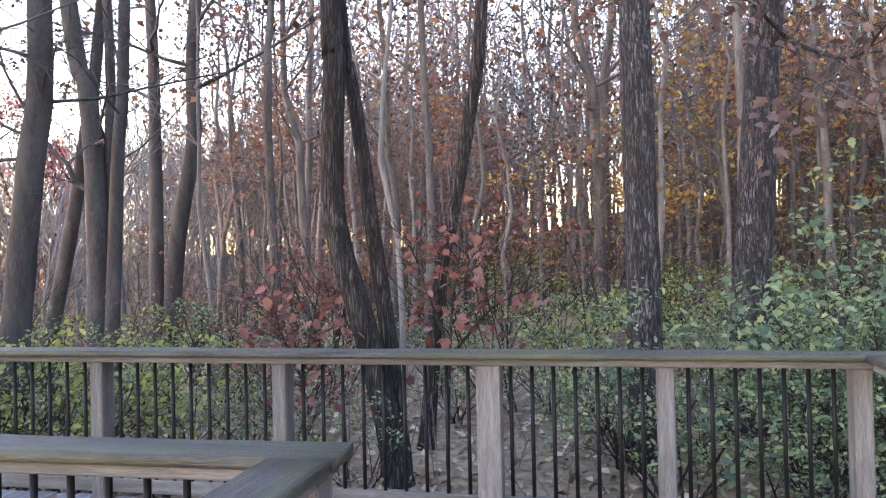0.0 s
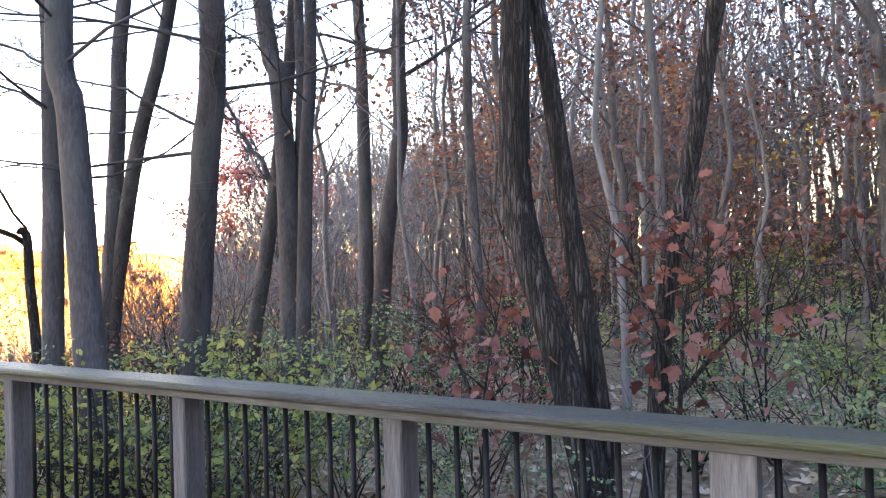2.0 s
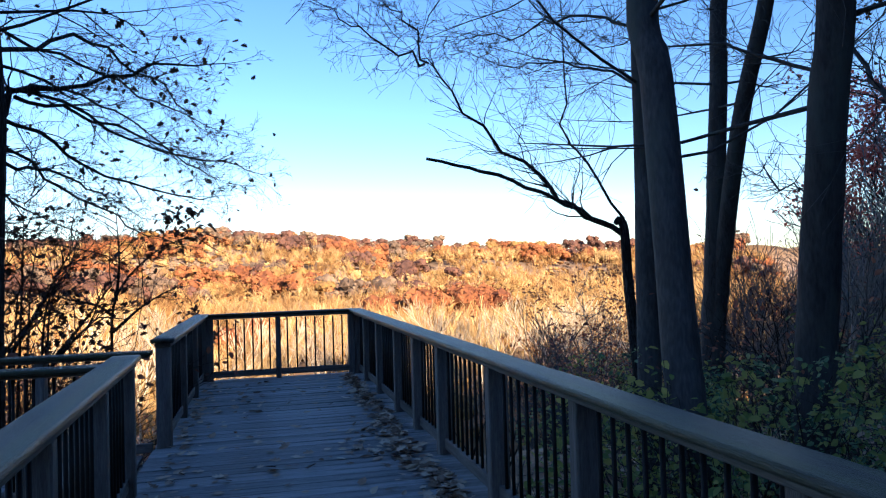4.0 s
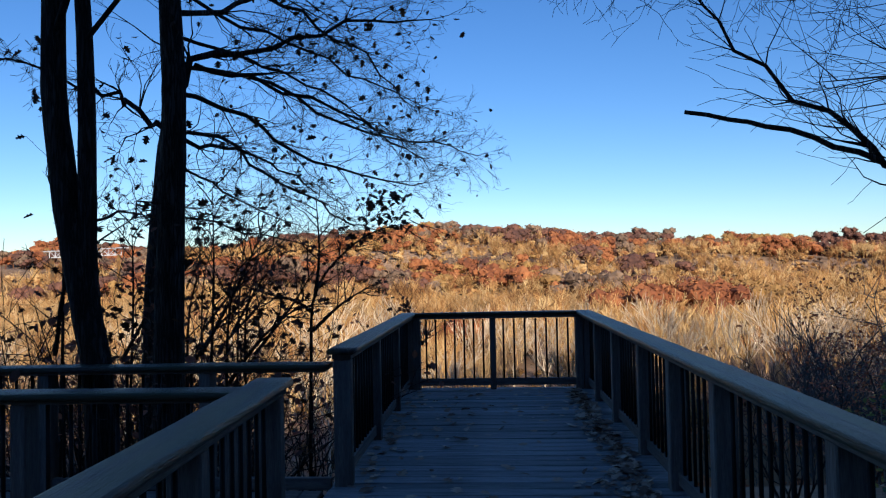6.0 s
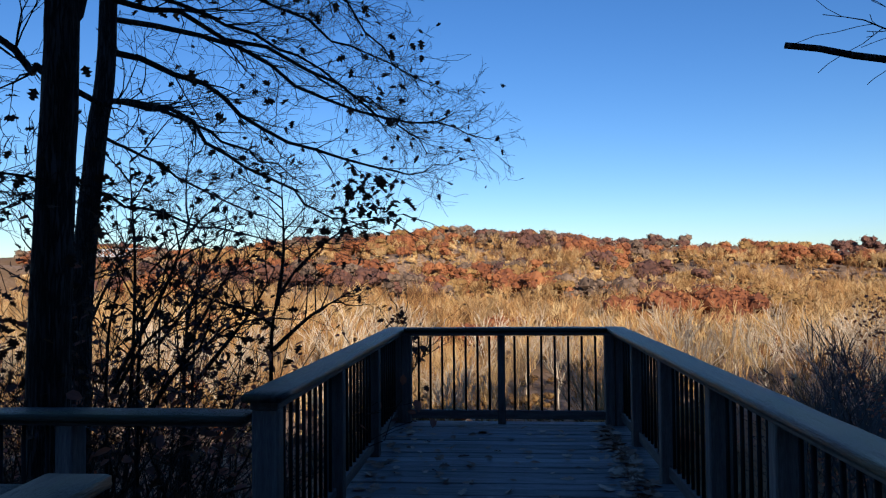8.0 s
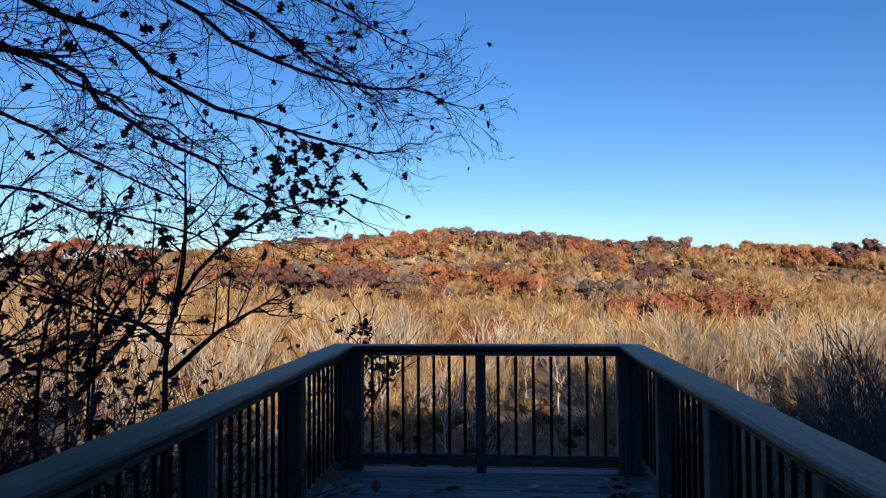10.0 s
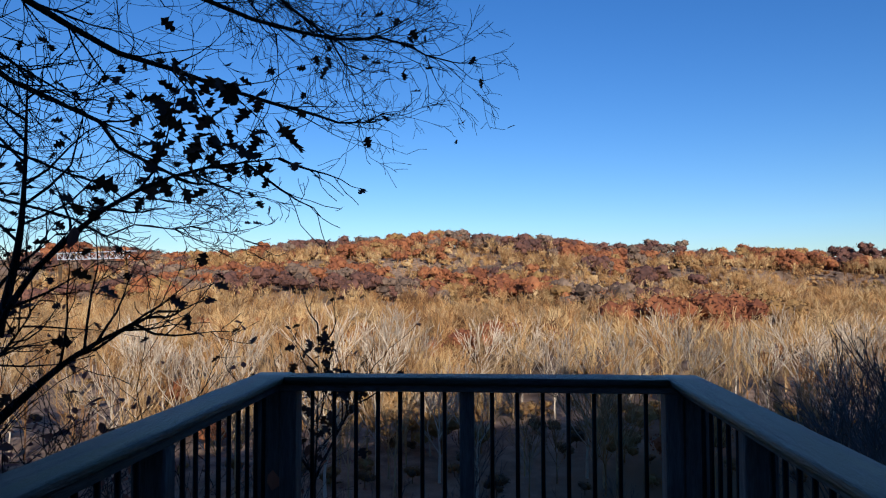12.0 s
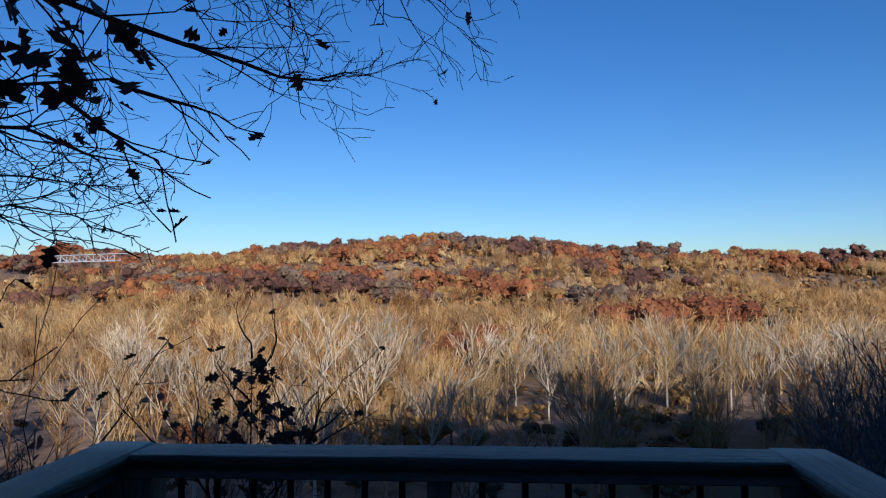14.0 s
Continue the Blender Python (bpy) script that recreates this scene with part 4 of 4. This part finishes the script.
def understory_kind(seed, tall, leaves, leafmat, label):
    """A small forest tree that keeps its leaves in loose layers from low down."""
    rng = random.Random(seed)
    root = tagged(new("understory_tree"), label, "tree", "understory trees")
    pts = [Vector((rng.gauss(0, 0.05) * k, rng.gauss(0, 0.05) * k, tall * k / 8)) for k in range(9)]
    pts[0].z = -0.2
    s, f, tips = Soup(), Soup(), []
    s.tube(pts, [0.055 * (1 - 0.1 * k) for k in range(9)], 6, 0.08, rng)
    for k in range(9):
        a = k * 2.4 + rng.random()
        s.grow(pts[2 + int(6 * k / 9)], (math.cos(a), math.sin(a), 0.25), tall * 0.34 * rng.uniform(0.6, 1.1), 0.02, 2, rng, tips, 4, 0.2, 0.03, 3, 0.8, 0.65, 3, 0.005)
    finish("trunk", s.verts, s.faces, BARK_SMOOTH, root, smooth=True)
    for k in range(leaves):
        t = tips[rng.randrange(len(tips))]
        f.leaf(t + Vector((rng.gauss(0, 0.28), rng.gauss(0, 0.28), rng.gauss(0, 0.12))), rng.uniform(0.11, 0.2), rng, None)
    finish("foliage", f.verts, f.faces, leafmat, root)
    return root


layers = [understory_kind(241 + k, (6.0, 7.5, 5.0, 8.5)[k], (520, 620, 460, 560)[k], (LEAF_RUST, LEAF_ORANGE, LEAF_RED, LEAF_RUST)[k], "small forest tree with layers of rusty red leaves") for k in range(4)]
golds = [understory_kind(251 + k, (6.5, 8.0)[k], 620, LEAF_GOLD, "small forest tree with golden leaves") for k in range(2)]
plant(golds, scatter(22, -1, 15, 18, 46, 307, 0.8, 1.3, in_wood), 9)
plant(layers, scatter(18, -16, 4, 15, 50, 305, 0.75, 1.25, in_wood) + scatter(20, 2, 30, 18, 58, 306, 0.8, 1.4, in_wood) + [(-7.2, 14.5, 0.6), (-5.9, 15.5, 0.7), (-17, 9.8, 0.5), (-18.5, 11, 0.55), (-16, 9.4, 0.42), (-20, 12.5, 0.6), (-22, 13.2, 0.6)], 8)


# ---- overhanging branch with broad faded leaves ----
def overhang():
    rng = random.Random(77)
    root = tagged(new("leafy_branch"), "overhanging branch with broad faded brownish-red leaves", "branch")
    root.location = (1.72, 8.4, 3.6)
    o = root.location
    tips = []
    f = Soup()
    for ctrl in ([(1.72, 8.4, 3.6), (1.6, 7.0, 3.3), (1.4, 5.9, 2.7), (1.2, 5.2, 2.25)], [(1.65, 7.4, 3.4), (1.1, 6.4, 3.5), (0.8, 5.7, 3.3)], [(1.55, 6.8, 3.2), (1.7, 5.8, 2.8), (1.75, 5.1, 2.9)]):
        s = Soup()
        pts = [p - o for p in smooth_line(ctrl, 12)]
        s.tube(pts, [0.02 * (1 - 0.8 * k / 12) for k in range(13)], 6, 0.1, rng)
        for k in range(4, 13):
            way = (pts[k] - pts[k - 1]).normalized()
            out = way.orthogonal().normalized()
            out.rotate(Matrix.Rotation(rng.random() * 6.28, 3, way))
            s.grow(pts[k], way + out, 0.4, 0.006, 1, rng, tips, 4, 0.2, -0.03, 3)
        for k in range(20):
            f.leaf(pts[rng.randrange(6, 13)] + Vector((rng.gauss(0, 0.16), rng.gauss(0, 0.16), rng.gauss(-0.06, 0.12))), rng.uniform(0.08, 0.14), rng, "broad", 0.5)
        finish("twig", s.verts, s.faces, BARK, root, smooth=True)
    for k in range(120):
        t = tips[rng.randrange(len(tips))]
        f.leaf(t + Vector((rng.gauss(0, 0.07), rng.gauss(0, 0.07), rng.gauss(-0.04, 0.06))), rng.uniform(0.07, 0.12), rng, "broad", 0.5)
    finish("foliage", f.verts, f.faces, LEAF_FADED, root)


overhang()


# ---- joined far woods ----
def mass(name, templates, spots, mat, label, category, soft=False):
    """Many far trees joined into one mesh: spots are x, y, scale, turn, template."""
    vs, fs, base = [], [], 0
    for x, y, sc, turn, k in spots:
        v, f = templates[k]
        c, n = math.cos(turn), math.sin(turn)
        w = np.empty_like(v)
        w[:, 0] = (v[:, 0] * c - v[:, 1] * n) * sc + x
        w[:, 1] = (v[:, 0] * n + v[:, 1] * c) * sc + y
        w[:, 2] = v[:, 2] * sc + height(x, y)
        vs.append(w)
        fs.append(f + base)
        base += len(v)
    verts, tris = np.concatenate(vs), np.concatenate(fs)
    me = bpy.data.meshes.new(name)
    me.vertices.add(len(verts))
    me.vertices.foreach_set("co", verts.ravel())
    me.loops.add(len(tris) * 3)
    me.loops.foreach_set("vertex_index", tris.ravel().astype(np.int32))
    me.polygons.add(len(tris))
    me.polygons.foreach_set("loop_start", np.arange(0, len(tris) * 3, 3, dtype=np.int32))
    me.polygons.foreach_set("loop_total", np.full(len(tris), 3, dtype=np.int32))
    me.materials.append(mat)
    me.polygons.foreach_set("use_smooth", np.full(len(tris), soft))
    me.update(calc_edges=True)
    me.validate()
    return tagged(new(name, me), label, category, kind="stuff")


def as_arrays(s):
    tris = []
    for f in s.faces:
        for k in range(1, len(f) - 1):
            tris.append((f[0], f[k], f[k + 1]))
    return np.array(s.verts, dtype=float), np.array(tris, dtype=np.int64)


def bare_template(seed, tall, r, limbs, level, kids, min_r, segs=3, first=0.3, spread=0.75, bole=1.0, reach=0.36):
    """A leafless tree: a bole of part of the height, and rising limbs that fan out from it."""
    rng = random.Random(seed)
    s = Soup()
    stem = tall * bole
    pts = [Vector((rng.gauss(0, 0.012) * tall * k / 6, rng.gauss(0, 0.012) * tall * k / 6, stem * k / 6)) for k in range(7)]
    pts[0].z = -0.6
    s.tube(pts, [max(min_r, r * (1 - 0.13 * k)) for k in range(7)], 5)
    tips = []
    for k in range(limbs):
        z = first + (0.99 - first) * (k + rng.random()) / limbs
        q = min(5, int(z * 6))
        at = pts[q].lerp(pts[q + 1], z * 6 - q)
        a = rng.random() * 6.28
        s.grow(at, (math.cos(a) * spread, math.sin(a) * spread, 1.0), tall * reach * (1.15 - 0.35 * z) * rng.uniform(0.7, 1.2), r * 0.45, level, rng, tips, 3, 0.11, 0.13, kids, 0.55, 0.6, segs, min_r)
    return s, tips


def crown_template(seed, wide, tall, sprays=150, grain=0.085):
    """A far crown: billowing lobes of many small sprays of leaves about uneven cores, on a short stem."""
    rng = random.Random(seed)
    s = Soup()
    s.tube([(0, 0, -1), (0, 0, tall * 0.6)], [0.3, 0.15], 3)
    bm = bmesh.new()
    bmesh.ops.create_icosphere(bm, subdivisions=1, radius=1.0)
    ball = [v.co.copy() for v in bm.verts]
    tri = [tuple(v.index for v in f.verts) for f in bm.faces]
    bm.free()
    lobes = [(Vector((0, 0, tall * 0.60)), wide * 0.62)]
    for k in range(6):
        a, up = k * 1.05 + rng.uniform(-0.3, 0.3), rng.uniform(0.36, 0.74)
        out = wide * (0.62 - 0.35 * (up - 0.36)) * rng.uniform(0.75, 1.1)
        lobes.append((Vector((math.cos(a) * out, math.sin(a) * out, tall * up)), wide * rng.uniform(0.32, 0.5)))
    for k in range(sprays + len(lobes)):
        c, r = lobes[k % len(lobes)]
        if k < len(lobes):
            b = len(s.verts)
            for v in ball:
                s.verts.append(tuple(c + Vector((v.x, v.y, v.z * 0.85)) * r * rng.uniform(0.74, 0.96)))
            s.faces += [tuple(b + i for i in f) for f in tri]
            continue
        out = Vector((rng.gauss(0, 1), rng.gauss(0, 1), rng.gauss(0.35, 0.8))).normalized()
        p = c + Vector((out.x, out.y, out.z * 0.88)) * r * rng.uniform(0.86, 1.1)
        n = (out + Vector((rng.gauss(0, 0.5), rng.gauss(0, 0.5), rng.gauss(0, 0.5)))).normalized()
        u = n.orthogonal().normalized()
        u.rotate(Matrix.Rotation(rng.random() * 6.28, 3, n))
        w = n.cross(u)
        size = wide * grain * rng.uniform(0.6, 1.3)
        b = len(s.verts)
        s.verts += [tuple(p - u * size), tuple(p + w * size * 0.8), tuple(p + u * size * 1.1), tuple(p - w * size * 0.6)]
        s.faces.append((b, b + 1, b + 2, b + 3))
    return as_arrays(s)


def turned(spots, n, seed):
    rng = random.Random(seed)
    return [(x, y, sc, rng.random() * 6.28, rng.randrange(n)) for x, y, sc in spots]


near_bare = [as_arrays(bare_template(400 + k, (15, 17, 14, 16)[k], 0.15, 8, 2, 3, 0.024, 2, 0.35, 0.72, 0.66, 0.40)[0]) for k in range(4)]
valley_bare = [as_arrays(bare_template(410 + k, (15, 17, 13, 16)[k], 0.17, 9, 2, 4, 0.03, 2, 0.32, 0.6, 0.6, 0.42)[0]) for k in range(4)]
far_bare = [as_arrays(bare_template(420 + k, (14, 16, 13)[k], 0.2, 10, 1, 5, 0.075, 1, 0.3, 0.7, 0.62, 0.46)[0]) for k in range(3)]
crowns = [crown_template(440 + k, (5.6, 6.6, 5.0, 7.2)[k], (11, 13, 10, 14)[k]) for k in range(4)]
bushes = [crown_template(450 + k, (5.6, 6.6, 5.0)[k], (9, 11, 8)[k], 620, 0.045) for k in range(3)]


def valley(x, y):
    return abs(y - 20) < 60 + 0.62 * abs(x)


def spur(x, y):
    return noise.noise(Vector((x * 0.009, y * 0.009, 5.3))) + 0.5 * noise.noise(Vector((x * 0.03, y * 0.03, 2.2)))


def wooded(x, y):
    return valley(x, y) and (spur(x, y) > -0.5 + 0.78 * step01(-740, -600, x) + 0.12 * step01(-470, -380, x))


def open_wood(x, y):
    return valley(x, y) and not wooded(x, y)


mass("valley_woods", valley_bare, turned(scatter(190, -190, -92, -110, 170, 501, 0.75, 1.1, valley), 4, 1), TAN_WOODS, "bare tan valley trees in low sun", "woods")
mass("valley_golden_woods", valley_bare, turned(scatter(140, -190, -94, -110, 170, 521, 0.6, 1.0, valley), 4, 12), GREY_WOODS, "bare grey-gold valley trees in low sun", "woods")
mass("valley_woods_beyond", far_bare, turned(scatter(900, -400, -185, -260, 330, 502, 0.75, 1.1, valley), 3, 2), TAN_WOODS, "pale leafless woods across the valley floor", "woods")
mass("valley_grey_woods_beyond", far_bare, turned(scatter(600, -400, -185, -260, 330, 522, 0.7, 1.05, valley), 3, 13), GREY_WOODS, "grey leafless woods across the valley floor", "woods")
def in_patch(kind_name, x, y):
    """Crowns of one colour keep together in drifts along the hill."""
    c = noise.noise(Vector((x * 0.016, y * 0.010, 9.4))) + 0.25 * noise.noise(Vector((x * 0.08, y * 0.08, 1.1)))
    lo, hi = {"hill_maroon_woods": (-9, -0.08), "hill_brown_woods": (-0.22, 0.12), "hill_rust_woods": (-0.06, 9), "hill_gold_woods": (0.10, 9)}[kind_name]
    return lo < c < hi


for kind_name, paint, count, seed, words in (("hill_rust_woods", RUST_WOODS, 950, 503, "rust-coloured oak crowns covering the far hills"), ("hill_maroon_woods", MAROON_WOODS, 620, 523, "dark maroon crowns on the far hills"),
                                             ("hill_gold_woods", GOLD_WOODS, 200, 524, "golden crowns dotted over the far hills"), ("hill_brown_woods", BROWN_WOODS, 560, 525, "brown half-bare crowns on the far hills")):
    mass(kind_name, crowns, turned(scatter(count, -860, -360, -450, 600, seed, 0.95, 1.6, lambda x, y: wooded(x, y) and in_patch(kind_name, x, y)), 4, seed), paint, words, "woods")
mass("hill_bare_woods", far_bare, turned(scatter(1500, -740, -360, -380, 520, 511, 0.8, 1.15, open_wood), 3, 9), TAN_WOODS, "pale bare trees between the hill crowns", "woods")
mass("hill_tan_scrub", crowns, turned(scatter(1500, -740, -380, -380, 520, 533, 0.34, 0.62, open_wood), 4, 23), TAN_WOODS, "low tan scrub between the bare hill trees", "scrub")
mass("hill_low_crowns", crowns, turned(scatter(200, -640, -340, -340, 460, 514, 0.5, 0.85, open_wood), 4, 14), GOLD_WOODS, "small golden crowns between bare hill trees", "woods")
mass("valley_crowns", bushes, turned(scatter(64, -400, -200, -170, 230, 504, 0.6, 1.05, lambda x, y: valley(x, y) and spur(x * 1.7, y) > 0.1) + scatter(18, -300, -270, 45, 88, 505, 1.7, 2.0) + [(-105, 25, 0.75), (-118, -42, 0.7), (-150, -62, 0.9), (-210, -6, 1.2), (-222, 2, 1.3), (-216, -14, 1.1)], 3, 4), RUST_WOODS, "orange crowns among the bare valley trees", "woods")
mass("valley_gold_crowns", bushes, turned(scatter(12, -160, -105, -60, 60, 512, 0.45, 0.75, valley) + scatter(14, -300, -265, 60, 105, 515, 1.6, 2.0) + [(-122, -16, 1.25), (-124, -11, 1.0), (-115, 31, 0.85), (-330, 0, 1.6), (-128, -45, 0.8)], 3, 15), GOLD_WOODS, "yellow crowns among the bare valley trees", "woods")
mass("valley_thicket", bushes, turned(scatter(420, -230, -95, -120, 170, 513, 0.16, 0.34, valley), 3, 11), THICKET, "brown thicket under the bare valley trees", "scrub")
# slope scrub and slope woods: the darker bark copy deepens the slope's shade
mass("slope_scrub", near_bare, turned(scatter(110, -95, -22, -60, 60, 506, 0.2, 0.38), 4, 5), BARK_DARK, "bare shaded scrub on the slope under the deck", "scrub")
side_spots = scatter(150, -115, -36, 8, 75, 507, 0.6, 1.0, lambda x, y: y - 3 > 0.43 * (-10 - x))
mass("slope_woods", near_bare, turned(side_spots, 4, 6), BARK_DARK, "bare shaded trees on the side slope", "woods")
mass("back_woods", near_bare, turned(scatter(150, -40, 56, 34, 110, 508, 0.7, 1.1, lambda x, y: y > 30 - 0.6 * x), 4, 7), BARK_SMOOTH, "dense grey background woods", "woods")
mass("side_woods", near_bare, turned(scatter(330, -85, -8, 24, 100, 510, 0.6, 0.95, lambda x, y: y > -0.78 * x + 4), 4, 10), BARK_SMOOTH, "grey bare woods falling down the side slope", "woods")
mass("ridge_woods", near_bare, turned(scatter(140, 6, 66, 46, 130, 531, 0.75, 1.15), 4, 21), BARK_SMOOTH, "grey bare woods climbing the added ridge", "woods")
mass("slope_brush", bushes, turned(scatter(110, -80, -26, -50, 50, 534, 0.10, 0.22), 3, 24), BROWN_WOODS, "low brown brush on the shaded slope", "scrub")
mass("side_scrub", near_bare, turned(scatter(240, -90, -8, 26, 90, 532, 0.35, 0.65, lambda x, y: y > -0.72 * x + 2), 4, 22), BARK_SMOOTH, "grey bare young growth on the side slope", "scrub")

mass("forest_brush", near_bare, turned(scatter(420, -26, 46, 20, 80, 541, 0.16, 0.34, lambda x, y: y > 16 - 0.7 * x), 4, 31), BARK_SMOOTH, "grey tangle of bare saplings under the forest", "scrub")
mass("forest_rust_brush", bushes, turned(scatter(70, -24, 50, 30, 90, 542, 0.14, 0.3, lambda x, y: y > 20 - 0.7 * x), 3, 32), BROWN_WOODS, "brown leafy brush deep in the forest", "scrub")

mass("slope_rust_brush", bushes, turned(scatter(14, -72, -48, 16, 34, 543, 0.25, 0.5), 3, 33), RUST_WOODS, "rust-leaved brush on the shaded side slope", "scrub")

# ---- pale-barked trees standing out of the valley ----
def valley_tree(seed, tall):
    s, tips = bare_template(seed, tall, 0.22, 9, 2, 4, 0.04, 3, 0.4, 0.75, 0.58, 0.5)
    root = tagged(new("valley_tree"), "leafless tree with pale whitish bark in sunlight", "tree", "pale valley trees")
    finish("trunk", s.verts, s.faces, BARK_PALE, root)
    return root


plant([valley_tree(601, 17), valley_tree(602, 15), valley_tree(603, 19)], scatter(44, -165, -92, -75, 85, 610, 0.85, 1.2, valley), 6)

# ---- scarlet tree past the slope ----
def scarlet_tree(x, y, tall):
    rng = random.Random(88)
    root = tagged(new("scarlet_tree"), "spreading tree with scarlet foliage on the slope", "tree")
    root.location = (x, y, height(x, y))
    s, tips = bare_template(89, tall, 0.22, 16, 2, 4, 0.02, 4, 0.35, 1.3, 0.85, 0.44)
    finish("trunk", s.verts, s.faces, BARK, root)
    f = Soup()
    for k in range(5600):
        t = tips[rng.randrange(len(tips))]
        if t.z > tall * 0.5:
            f.leaf(t + Vector((rng.gauss(0, 0.5), rng.gauss(0, 0.5), rng.gauss(0, 0.4))), rng.uniform(0.2, 0.40), rng, None)
    finish("foliage", f.verts, f.faces, LEAF_SCARLET, root, "scarlet leaves")


scarlet_tree(-38, 42, 16.5)

# ---- far road bridge ----
def bridge():
    root = tagged(new("bridge"), "pale steel truss road bridge far up the valley", "bridge")
    root.matrix_world = pose(-476, -268, 9.5, 0, 0, -27) @ Matrix.Diagonal((0.66, 0.66, 0.66, 1))
    for name, at, size in (("roadway", (0, 0, 15.2), (8, 130, 0.7)), ("lower_chord", (-3, 0, 8.6), (0.7, 110, 0.7)), ("lower_chord", (3, 0, 8.6), (0.7, 110, 0.7))):
        ob = part(name, box(*size, 0.05), STEEL, root)
        ob.location = at
    for k in range(-5, 6):
        for sx in (-3, 3):
            ob = part("truss_post", box(0.5, 0.5, 6.4, 0.03), STEEL, root)
            ob.location = (sx, k * 11, 11.8)
            if k < 5:
                ob = part("truss_brace", box(0.5, 0.5, 12.6, 0.03), STEEL, root)
                ob.matrix_basis = pose(sx, k * 11 + 5.5, 11.8, 60 if k % 2 else -60)
    for k in (-55, 0, 55):
        ob = part("pier", box(3, 1.6, 70, 0.1), THICKET, root)
        ob.location = (0, k, -26.6)
    for k in range(-62, 63, 6):
        ob = part("guard_post", box(0.2, 0.2, 1.2, 0.02), STEEL, root)
        ob.location = (3.8, k, 16.2)


bridge()
